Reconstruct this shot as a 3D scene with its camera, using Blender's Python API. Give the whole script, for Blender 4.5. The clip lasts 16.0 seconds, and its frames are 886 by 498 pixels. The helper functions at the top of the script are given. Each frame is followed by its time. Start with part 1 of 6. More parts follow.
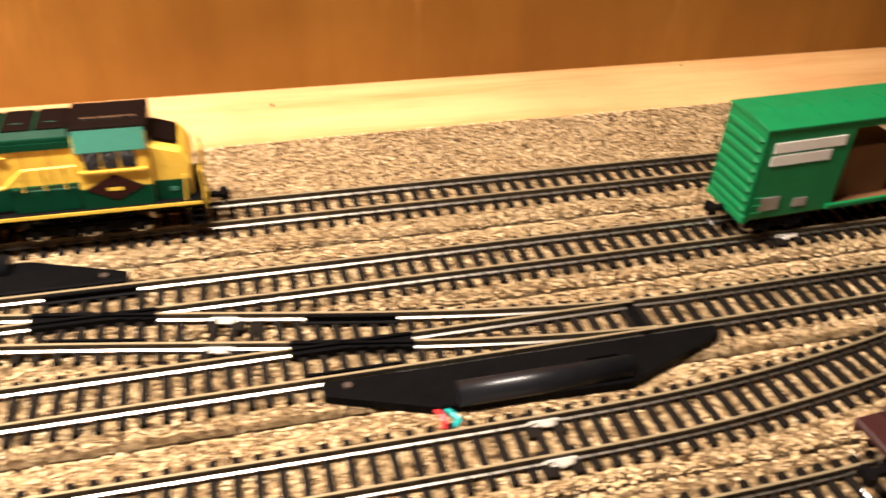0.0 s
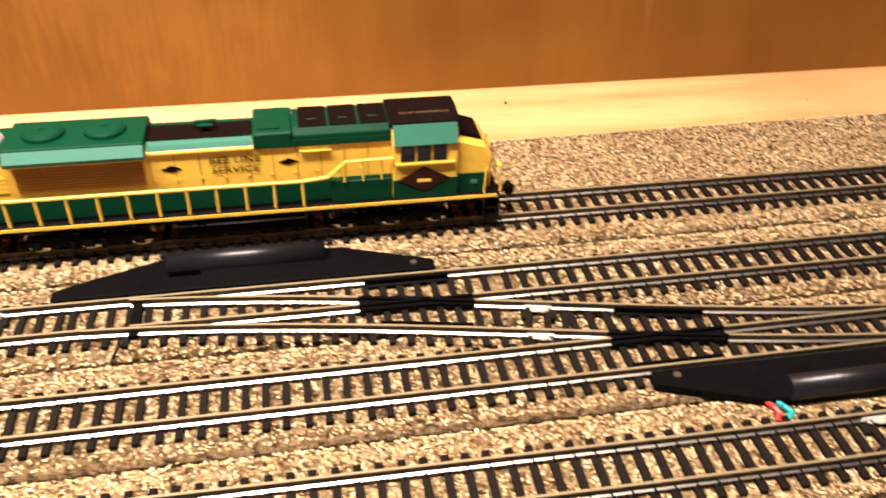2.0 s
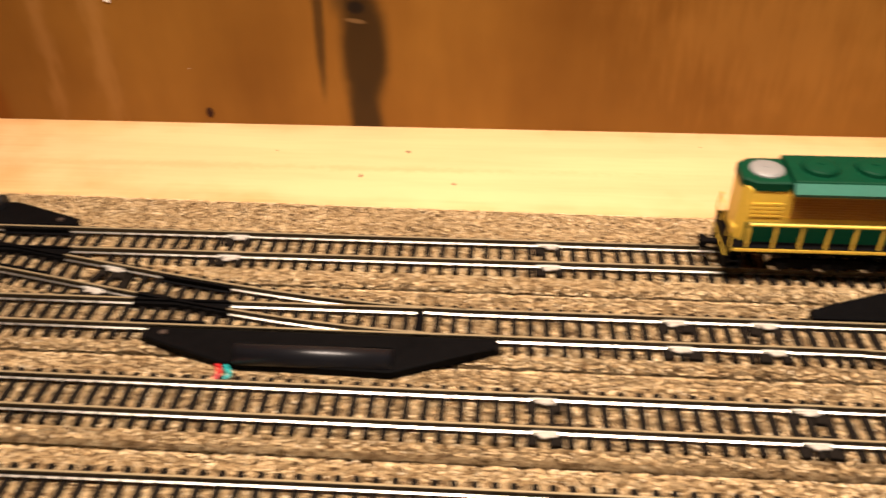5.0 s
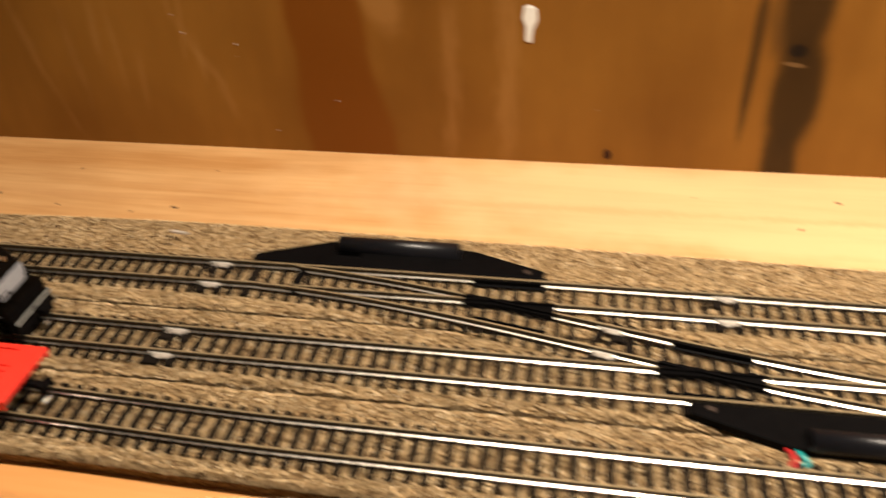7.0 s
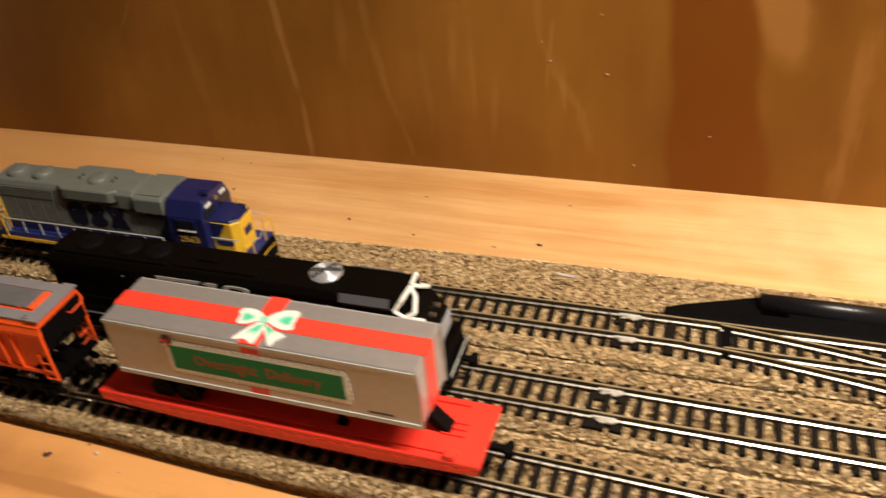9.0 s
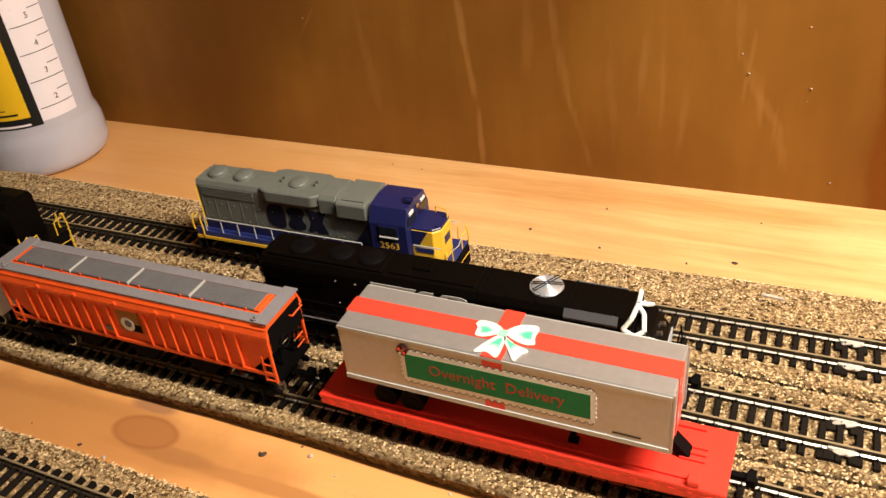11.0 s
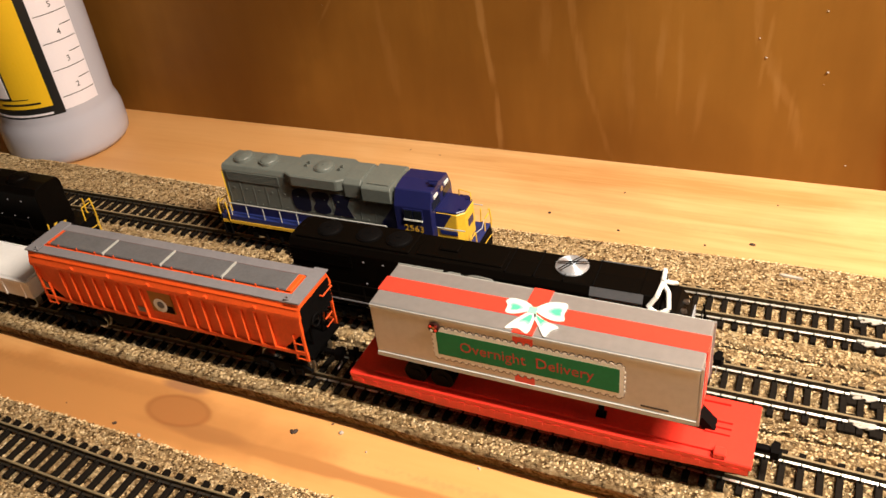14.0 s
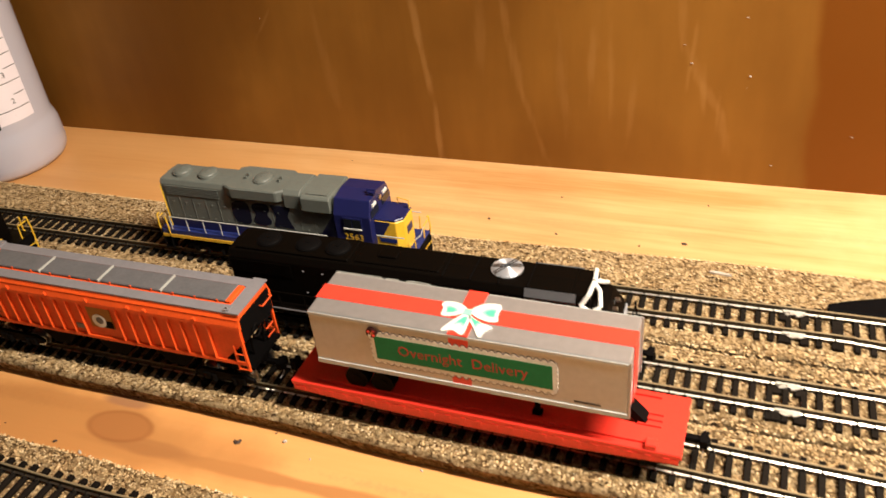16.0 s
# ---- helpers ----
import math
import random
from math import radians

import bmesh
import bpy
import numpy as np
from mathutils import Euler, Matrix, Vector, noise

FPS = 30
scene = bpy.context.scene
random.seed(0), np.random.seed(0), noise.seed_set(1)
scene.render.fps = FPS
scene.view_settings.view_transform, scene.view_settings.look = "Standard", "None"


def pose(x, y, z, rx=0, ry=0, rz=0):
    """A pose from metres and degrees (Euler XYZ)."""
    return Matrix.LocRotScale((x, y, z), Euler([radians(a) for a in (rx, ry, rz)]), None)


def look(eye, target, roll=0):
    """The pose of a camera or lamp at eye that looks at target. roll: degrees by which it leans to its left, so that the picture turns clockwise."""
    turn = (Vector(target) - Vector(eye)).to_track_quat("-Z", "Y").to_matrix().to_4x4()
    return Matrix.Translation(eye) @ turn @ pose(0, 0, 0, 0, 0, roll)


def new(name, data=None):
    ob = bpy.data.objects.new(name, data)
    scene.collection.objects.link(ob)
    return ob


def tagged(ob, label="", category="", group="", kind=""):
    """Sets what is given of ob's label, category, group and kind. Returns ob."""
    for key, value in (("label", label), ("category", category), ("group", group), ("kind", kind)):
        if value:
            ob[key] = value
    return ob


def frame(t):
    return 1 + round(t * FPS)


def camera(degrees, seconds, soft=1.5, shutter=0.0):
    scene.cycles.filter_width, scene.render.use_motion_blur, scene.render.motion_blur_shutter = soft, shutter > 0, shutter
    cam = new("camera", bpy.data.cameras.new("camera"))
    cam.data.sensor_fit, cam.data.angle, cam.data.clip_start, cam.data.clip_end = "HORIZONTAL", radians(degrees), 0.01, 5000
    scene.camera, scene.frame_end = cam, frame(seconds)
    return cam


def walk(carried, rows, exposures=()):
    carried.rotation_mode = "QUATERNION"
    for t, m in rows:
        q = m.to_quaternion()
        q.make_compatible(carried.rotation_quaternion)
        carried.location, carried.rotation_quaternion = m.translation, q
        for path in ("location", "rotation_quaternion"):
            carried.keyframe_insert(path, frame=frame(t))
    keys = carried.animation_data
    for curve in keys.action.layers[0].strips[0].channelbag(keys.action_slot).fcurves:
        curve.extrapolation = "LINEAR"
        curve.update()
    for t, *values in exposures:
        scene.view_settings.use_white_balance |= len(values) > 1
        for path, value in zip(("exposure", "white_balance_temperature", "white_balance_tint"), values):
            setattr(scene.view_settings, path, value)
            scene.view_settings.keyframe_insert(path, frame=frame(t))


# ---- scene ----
cam = camera(55.2, 16.0, shutter=0.8)
PATH = [
    (0, (0.867, -0.337, 0.229), (1.325, 1.214, -0.948), 3.2),
    (0.1, (0.8587, -0.3388, 0.2287), (1.3071, 1.2209, -0.9402), 3.11),
    (0.5, (0.819, -0.343, 0.228), (1.216, 1.225, -0.949), 2.8),
    (0.6, (0.8061, -0.342, 0.2281), (1.212, 1.2321, -0.9369), 2.73),
    (1, (0.771, -0.332, 0.229), (1.108, 1.249, -0.948), 2.4),
    (1.1, (0.771, -0.3316, 0.229), (1.0714, 1.2586, -0.9461), 2.31),
    (1.5, (0.771, -0.331, 0.229), (1.09, 1.242, -0.965), 2.1),
    (1.6, (0.7708, -0.3304, 0.2293), (1.1297, 1.2322, -0.9663), 2.07),
    (2, (0.767, -0.328, 0.232), (1.078, 1.253, -0.954), 1.8),
    (2.1, (0.7652, -0.3283, 0.2319), (1.0636, 1.2631, -0.9422), 1.7),
    (2.5, (0.749, -0.331, 0.231), (1.009, 1.262, -0.95), 1.8),
    (2.6, (0.7414, -0.3308, 0.2314), (0.9909, 1.2577, -0.9579), 1.89),
    (3, (0.702, -0.329, 0.237), (0.917, 1.267, -0.948), 2.1),
    (3.1, (0.6919, -0.329, 0.238), (0.8912, 1.2687, -0.9484), 2.03),
    (3.5, (0.654, -0.329, 0.24), (0.76, 1.279, -0.944), 1.4),
    (3.6, (0.6447, -0.3291, 0.2406), (0.7349, 1.2821, -0.9409), 1.21),
    (5.8, (0.457, -0.348, 0.271), (0.267, 1.255, -0.909), -1.2),
    (6, (0.442, -0.348, 0.273), (0.243, 1.257, -0.904), -1.2),
    (6.1, (0.4329, -0.3482, 0.2753), (0.2195, 1.2522, -0.9051), -1.38),
    (6.5, (0.384, -0.35, 0.284), (0.127, 1.238, -0.904), -2.6),
    (6.6, (0.369, -0.3486, 0.2834), (0.1002, 1.2374, -0.905), -2.74),
    (7, (0.314, -0.332, 0.278), (-0.009, 1.255, -0.895), -3.1),
    (7.1, (0.3052, -0.3297, 0.278), (-0.0434, 1.2565, -0.8893), -3.4),
    (7.5, (0.28, -0.327, 0.278), (-0.11, 1.242, -0.9), -4.4),
    (7.6, (0.2716, -0.3262, 0.2779), (-0.1178, 1.2422, -0.9004), -4.3),
    (8, (0.232, -0.323, 0.277), (-0.172, 1.253, -0.886), -3.7),
    (8.1, (0.2238, -0.3231, 0.277), (-0.1889, 1.2539, -0.8817), -3.69),
    (8.5, (0.195, -0.325, 0.28), (-0.309, 1.224, -0.88), -5.1),
    (8.6, (0.1865, -0.3254, 0.2819), (-0.3486, 1.2081, -0.8852), -5.29),
    (9, (0.15, -0.328, 0.288), (-0.419, 1.204, -0.865), -5.3),
    (9.1, (0.1423, -0.3294, 0.2878), (-0.4206, 1.2077, -0.8612), -5.34),
    (9.5, (0.114, -0.337, 0.286), (-0.53, 1.171, -0.859), -5.9),
    (9.6, (0.1059, -0.3387, 0.2868), (-0.5462, 1.1685, -0.8548), -6.06),
    (10, (0.084, -0.343, 0.294), (-0.618, 1.149, -0.837), -6.5),
    (10.1, (0.084, -0.3434, 0.2942), (-0.6606, 1.1289, -0.8363), -6.54),
    (12.3, (0.084, -0.346, 0.296), (-0.625, 1.139, -0.84), -7),
    (12.5, (0.084, -0.35, 0.293), (-0.639, 1.124, -0.85), -7.1),
    (13, (0.078, -0.352, 0.295), (-0.65, 1.114, -0.854), -7),
    (13.5, (0.077, -0.356, 0.302), (-0.664, 1.113, -0.836), -7.2),
    (14, (0.077, -0.358, 0.297), (-0.657, 1.105, -0.852), -7.1),
    (14.5, (0.078, -0.358, 0.296), (-0.655, 1.106, -0.852), -7.2),
    (15, (0.088, -0.352, 0.293), (-0.602, 1.137, -0.849), -6.3),
    (15.5, (0.087, -0.352, 0.297), (-0.597, 1.147, -0.837), -6.6),
    (16, (0.088, -0.362, 0.298), (-0.552, 1.155, -0.839), -6.6),
]
walk(cam, [(t, look(eye, target, roll)) for t, eye, target, roll in PATH],
     [(0.0, 0.55, 5950, 13), (2.0, 0.38, 6000, 16), (3.5, 0.2, 6100, 17), (5.8, -0.48, 6420, 14), (7.0, -0.45, 6260, 9), (8.5, -0.28, 6120, 7), (10.0, 0.25, 6120, 7), (12.3, 0.46, 6080, 7), (16.0, 0.50, 6080, 7)])

# ---- world, lights ----
world = bpy.data.worlds.new("room_air")
scene.world = world
world.use_nodes = True
world.node_tree.nodes["Background"].inputs[0].default_value = (1.0, 0.72, 0.45, 1)
world.node_tree.nodes["Background"].inputs[1].default_value = 0.015


def area_lamp(name, eye, target, size, power, colour):
    data = bpy.data.lights.new(name, "AREA")
    data.shape, data.size, data.size_y, data.energy, data.color = "RECTANGLE", *size, power, colour
    ob = new(name, data)
    ob.matrix_world = look(eye, target)
    return ob


area_lamp("shop_light", (0.56, -0.180, 0.74), (0.56, -0.180, 0), (0.62, 0.06), 21.5, (1.0, 0.83, 0.65))
area_lamp("room_bulb", (0.5, -0.80, 1.50), (0.4, 0, 0), (0.2, 0.2), 1.1, (1.0, 0.83, 0.66))


# ---- materials ----
def material(name, base, rough=0.5, metal=0.0, vary=0.15, scale=60.0, bump=0.0, bump_scale=400.0, spec=0.5, stretch=(1, 1, 1), second=None):
    """A plain surface with mottling at two scales and a fine relief."""
    m = bpy.data.materials.new(name)
    m.use_nodes = True
    n, l = m.node_tree.nodes, m.node_tree.links
    b = n["Principled BSDF"]
    co = n.new("ShaderNodeTexCoord")
    mp = n.new("ShaderNodeMapping")
    mp.inputs["Scale"].default_value = stretch
    l.new(co.outputs["Object"], mp.inputs["Vector"])
    n1 = n.new("ShaderNodeTexNoise")
    n1.inputs["Scale"].default_value, n1.inputs["Detail"].default_value = scale, 5
    n2 = n.new("ShaderNodeTexNoise")
    n2.inputs["Scale"].default_value, n2.inputs["Detail"].default_value = scale * 7, 3
    l.new(mp.outputs[0], n1.inputs["Vector"])
    l.new(mp.outputs[0], n2.inputs["Vector"])
    add = n.new("ShaderNodeMath")
    add.operation = "ADD"
    l.new(n1.outputs[0], add.inputs[0])
    l.new(n2.outputs[0], add.inputs[1])
    ramp = n.new("ShaderNodeMapRange")
    ramp.inputs[1].default_value, ramp.inputs[2].default_value = 0.65, 1.35
    l.new(add.outputs[0], ramp.inputs[0])
    mix = n.new("ShaderNodeMix")
    mix.data_type = "RGBA"
    other = second or tuple(c * (1 - vary) for c in base)
    mix.inputs[6].default_value = (*[min(1, c * (1 + vary * 0.6)) for c in base], 1)
    mix.inputs[7].default_value = (*other, 1)
    l.new(ramp.outputs[0], mix.inputs[0])
    l.new(mix.outputs[2], b.inputs["Base Color"])
    rr = n.new("ShaderNodeMapRange")
    rr.inputs[3].default_value, rr.inputs[4].default_value = max(0.03, rough - 0.08), min(1, rough + 0.1)
    l.new(n1.outputs[0], rr.inputs[0])
    l.new(rr.outputs[0], b.inputs["Roughness"])
    b.inputs["Metallic"].default_value = metal
    b.inputs["Specular IOR Level"].default_value = spec
    if bump:
        n3 = n.new("ShaderNodeTexNoise")
        n3.inputs["Scale"].default_value, n3.inputs["Detail"].default_value = bump_scale, 4
        l.new(mp.outputs[0], n3.inputs["Vector"])
        bp = n.new("ShaderNodeBump")
        bp.inputs["Strength"].default_value, bp.inputs["Distance"].default_value = bump, 0.001
        l.new(n3.outputs[0], bp.inputs["Height"])
        l.new(bp.outputs[0], b.inputs["Normal"])
    return m


def ramp_node(n, stops):
    r = n.new("ShaderNodeValToRGB")
    e = r.color_ramp.elements
    while len(e) < len(stops):
        e.new(0.5)
    for k, (p, c) in zip(e, stops):
        k.position, k.color = p, (*c, 1)
    return r


def cork_material():
    m = bpy.data.materials.new("granular cork")
    m.use_nodes = True
    n, l = m.node_tree.nodes, m.node_tree.links
    b = n["Principled BSDF"]
    co = n.new("ShaderNodeTexCoord")
    v = n.new("ShaderNodeTexVoronoi")
    v.inputs["Scale"].default_value = 600
    warp = n.new("ShaderNodeTexNoise")
    warp.inputs["Scale"].default_value, warp.inputs["Detail"].default_value = 260, 3
    mv = n.new("ShaderNodeMix")
    mv.data_type = "VECTOR"
    mv.inputs[0].default_value = 0.004
    l.new(co.outputs["Object"], mv.inputs[4])
    l.new(warp.outputs["Color"], mv.inputs[5])
    l.new(mv.outputs[1], v.inputs["Vector"])
    sep = n.new("ShaderNodeSeparateColor")
    l.new(v.outputs["Color"], sep.inputs[0])
    r = ramp_node(n, [(0.0, (0.09, 0.052, 0.022)), (0.14, (0.22, 0.135, 0.055)), (0.30, (0.46, 0.310, 0.145)), (0.7, (0.62, 0.440, 0.225)), (1.0, (0.80, 0.62, 0.36))])
    l.new(sep.outputs[0], r.inputs[0])
    big = n.new("ShaderNodeTexNoise")
    big.inputs["Scale"].default_value, big.inputs["Detail"].default_value = 22, 4
    l.new(co.outputs["Object"], big.inputs["Vector"])
    r2 = ramp_node(n, [(0.3, (0.84, 0.8, 0.76)), (0.65, (1, 1, 1))])
    l.new(big.outputs[0], r2.inputs[0])
    mul = n.new("ShaderNodeMix")
    mul.data_type, mul.blend_type = "RGBA", "MULTIPLY"
    mul.inputs[0].default_value = 1
    l.new(r.outputs[0], mul.inputs[6])
    l.new(r2.outputs[0], mul.inputs[7])
    pit = ramp_node(n, [(0.42, (1, 1, 1)), (0.66, (0.74, 0.68, 0.62)), (0.88, (0.25, 0.19, 0.14))])
    l.new(v.outputs["Distance"], pit.inputs[0])
    mul2 = n.new("ShaderNodeMix")
    mul2.data_type, mul2.blend_type = "RGBA", "MULTIPLY"
    mul2.inputs[0].default_value = 1
    l.new(mul.outputs[2], mul2.inputs[6])
    l.new(pit.outputs[0], mul2.inputs[7])
    l.new(mul2.outputs[2], b.inputs["Base Color"])
    fine = n.new("ShaderNodeTexNoise")
    fine.inputs["Scale"].default_value, fine.inputs["Detail"].default_value = 700, 4
    l.new(co.outputs["Object"], fine.inputs["Vector"])
    mh = n.new("ShaderNodeMath")
    mh.operation = "ADD"
    l.new(sep.outputs[1], mh.inputs[0])
    l.new(fine.outputs[0], mh.inputs[1])
    sub = n.new("ShaderNodeMath")
    sub.operation = "MULTIPLY_ADD"
    sub.inputs[1].default_value = -1.1
    l.new(v.outputs["Distance"], sub.inputs[0])
    l.new(mh.outputs[0], sub.inputs[2])
    bp = n.new("ShaderNodeBump")
    bp.inputs["Strength"].default_value, bp.inputs["Distance"].default_value = 1.0, 0.0012
    l.new(sub.outputs[0], bp.inputs["Height"])
    l.new(bp.outputs[0], b.inputs["Normal"])
    b.inputs["Roughness"].default_value = 0.8
    b.inputs["Specular IOR Level"].default_value = 0.15
    return m


def wood_material(name, light, dark, ring, stretch, rough, knots=(), band=0.5, blotch=0.25, sheen=0.5):
    """Sawn board: long grain, growth bands, blotches, and knots, stains or painted light washes at given places (x,
    other axis, radii, strength).
    """
    m = bpy.data.materials.new(name)
    m.use_nodes = True
    n, l = m.node_tree.nodes, m.node_tree.links
    b = n["Principled BSDF"]
    co = n.new("ShaderNodeTexCoord")
    mp = n.new("ShaderNodeMapping")
    mp.inputs["Scale"].default_value = stretch
    l.new(co.outputs["Object"], mp.inputs["Vector"])
    g = n.new("ShaderNodeTexNoise")
    g.inputs["Scale"].default_value, g.inputs["Detail"].default_value, g.inputs["Distortion"].default_value = ring, 6, 0.6
    l.new(mp.outputs[0], g.inputs["Vector"])
    f = n.new("ShaderNodeTexNoise")
    f.inputs["Scale"].default_value, f.inputs["Detail"].default_value = ring * 9, 3
    l.new(mp.outputs[0], f.inputs["Vector"])
    s = n.new("ShaderNodeMath")
    s.operation = "MULTIPLY_ADD"
    s.inputs[1].default_value = 0.35
    l.new(f.outputs[0], s.inputs[0])
    l.new(g.outputs[0], s.inputs[2])
    r = ramp_node(n, [(0.45, dark), (0.45 + band, light)])
    l.new(s.outputs[0], r.inputs[0])
    big = n.new("ShaderNodeTexNoise")
    big.inputs["Scale"].default_value, big.inputs["Detail"].default_value = 7, 4
    l.new(co.outputs["Object"], big.inputs["Vector"])
    r2 = ramp_node(n, [(0.35, (1 - blotch, 1 - blotch * 1.2, 1 - blotch * 1.35)), (0.65, (1, 1, 1))])
    l.new(big.outputs[0], r2.inputs[0])
    last = n.new("ShaderNodeMix")
    last.data_type, last.blend_type = "RGBA", "MULTIPLY"
    last.inputs[0].default_value = 1
    l.new(r.outputs[0], last.inputs[6])
    l.new(r2.outputs[0], last.inputs[7])
    wob = n.new("ShaderNodeTexNoise")
    wob.inputs["Scale"].default_value, wob.inputs["Detail"].default_value = 38, 5
    l.new(co.outputs["Object"], wob.inputs["Vector"])
    fibre = n.new("ShaderNodeMapping")
    fibre.inputs["Scale"].default_value = (1, 1, 0.12)
    l.new(co.outputs["Object"], fibre.inputs["Vector"])
    feather = n.new("ShaderNodeTexNoise")
    feather.inputs["Scale"].default_value, feather.inputs["Detail"].default_value = 320, 4
    l.new(fibre.outputs[0], feather.inputs["Vector"])
    for centre, radii, colour, amount, ragged, *lean in knots:
        k = n.new("ShaderNodeMapping")
        k.vector_type = "TEXTURE"
        k.inputs["Location"].default_value = centre
        k.inputs["Rotation"].default_value = (0, radians(lean[0]) if lean else 0, 0)
        k.inputs["Scale"].default_value = radii
        l.new(co.outputs["Object"], k.inputs["Vector"])
        d = n.new("ShaderNodeVectorMath")
        d.operation = "LENGTH"
        l.new(k.outputs[0], d.inputs[0])
        a = n.new("ShaderNodeMath")
        a.operation = "MULTIPLY_ADD"
        a.inputs[1].default_value = ragged
        l.new(wob.outputs[0], a.inputs[0])
        l.new(d.outputs["Value"], a.inputs[2])
        mr = n.new("ShaderNodeMapRange")
        mr.interpolation_type = "SMOOTHSTEP"
        soft = 0.13 if ragged < 0.2 else 0.3
        edge, source = 0.9 + ragged * 0.5, a
        if ragged >= 1:
            source = n.new("ShaderNodeMath")
            source.operation = "MULTIPLY_ADD"
            source.inputs[1].default_value = 1.8
            l.new(feather.outputs[0], source.inputs[0])
            l.new(a.outputs[0], source.inputs[2])
            edge, soft = edge + 0.75, 0.6
        mr.inputs[1].default_value, mr.inputs[2].default_value = edge - soft, edge + soft
        mr.inputs[3].default_value, mr.inputs[4].default_value = amount, 0.0
        l.new(source.outputs[0], mr.inputs[0])
        mx = n.new("ShaderNodeMix")
        mx.data_type, mx.blend_type = "RGBA", "MIX"
        l.new(mr.outputs[0], mx.inputs[0])
        l.new(last.outputs[2], mx.inputs[6])
        mx.inputs[7].default_value = (*colour, 1)
        last = mx
    l.new(last.outputs[2], b.inputs["Base Color"])
    bp = n.new("ShaderNodeBump")
    bp.inputs["Strength"].default_value, bp.inputs["Distance"].default_value = 0.25, 0.0006
    l.new(s.outputs[0], bp.inputs["Height"])
    l.new(bp.outputs[0], b.inputs["Normal"])
    b.inputs["Roughness"].default_value = rough
    b.inputs["Specular IOR Level"].default_value = sheen
    return m


def grain_material():
    m = bpy.data.materials.new("loose cork grains")
    m.use_nodes = True
    n, l = m.node_tree.nodes, m.node_tree.links
    b = n["Principled BSDF"]
    geo = n.new("ShaderNodeNewGeometry")
    r = ramp_node(n, [(0.0, (0.10, 0.058, 0.026)), (0.12, (0.28, 0.174, 0.077)), (0.22, (0.53, 0.362, 0.176)), (0.62, (0.70, 0.505, 0.270)), (0.88, (0.82, 0.630, 0.37)), (1.0, (0.88, 0.74, 0.51))])
    l.new(geo.outputs["Random Per Island"], r.inputs[0])
    co = n.new("ShaderNodeTexCoord")
    big = n.new("ShaderNodeTexNoise")
    big.inputs["Scale"].default_value, big.inputs["Detail"].default_value = 30, 4
    l.new(co.outputs["Object"], big.inputs["Vector"])
    r2 = ramp_node(n, [(0.33, (0.84, 0.81, 0.77)), (0.62, (1, 1, 1))])
    l.new(big.outputs[0], r2.inputs[0])
    mul = n.new("ShaderNodeMix")
    mul.data_type, mul.blend_type = "RGBA", "MULTIPLY"
    mul.inputs[0].default_value = 1
    l.new(r.outputs[0], mul.inputs[6])
    l.new(r2.outputs[0], mul.inputs[7])
    l.new(mul.outputs[2], b.inputs["Base Color"])
    b.inputs["Roughness"].default_value = 0.85
    b.inputs["Specular IOR Level"].default_value = 0.06
    return m


CORK = cork_material()
GRAIN = grain_material()
BOARD = wood_material("pale sanded pine", (0.80, 0.484, 0.208), (0.61, 0.308, 0.100), 26, (0.12, 1.6, 1), 0.5, (
    # First three are washes: light falloff put into the board, orange left, pale mid.
    ((-0.10, -0.148, 0), (0.40, 0.042, 1), (0.70, 0.315, 0.090), 0.75, 0.5),
    ((-0.45, 0.100, 0), (0.30, 0.070, 1), (0.69, 0.335, 0.105), 0.65, 0.5),
    ((0.50, 0.110, 0), (0.36, 0.060, 1), (0.84, 0.585, 0.310), 0.55, 0.7),
    ((-0.23, -0.131, 0), (0.06, 0.006, 1), (0.42, 0.19, 0.065), 0.65, 0.9),
    ((-0.10, -0.150, 0), (0.13, 0.004, 1), (0.36, 0.15, 0.045), 0.75, 0.9),
    ((0.02, -0.142, 0), (0.10, 0.003, 1), (0.46, 0.22, 0.08), 0.5, 1.0),
    ((-0.29, -0.134, 0), (0.08, 0.0045, 1), (0.32, 0.125, 0.036), 0.8, 1.0),
    ((-0.25, -0.145, 0), (0.15, 0.024, 1), (0.46, 0.205, 0.060), 0.85, 0.8),
    ((-0.17, -0.148, 0), (0.030, 0.005, 1), (0.33, 0.14, 0.045), 0.6, 0.9),
    ((-0.194, -0.1395, 0), (0.0215, 0.0110, 1), (0.27, 0.095, 0.026), 0.9, 0.19),
    ((-0.194, -0.1395, 0), (0.0198, 0.0099, 1), (0.39, 0.160, 0.047), 0.95, 0.19),
    ((-0.201, -0.1235, 0), (0.017, 0.0042, 1), (0.24, 0.115, 0.070), 0.65, 0.7),
    ((0.30, 0.10, 0), (0.30, 0.004, 1), (0.60, 0.32, 0.13), 0.4, 1.1),
    ((-0.15, 0.085, 0), (0.25, 0.005, 1), (0.58, 0.30, 0.12), 0.4, 1.1)), 0.35, 0.2)


def drips(points, width, amount, colour=(0.40, 0.205, 0.062)):
    """A run of dried drips down the sheet: leaning thin marks from point to point (x, height)."""
    out = []
    for (xa, za), (xb, zb) in zip(points, points[1:]):
        lean = math.degrees(math.atan2(xb - xa, zb - za))
        out.append((((xa + xb) / 2, 0, (za + zb) / 2), (width, 1, math.hypot(xb - xa, zb - za) * 0.62), colour, amount, 1.1, lean))
    return out


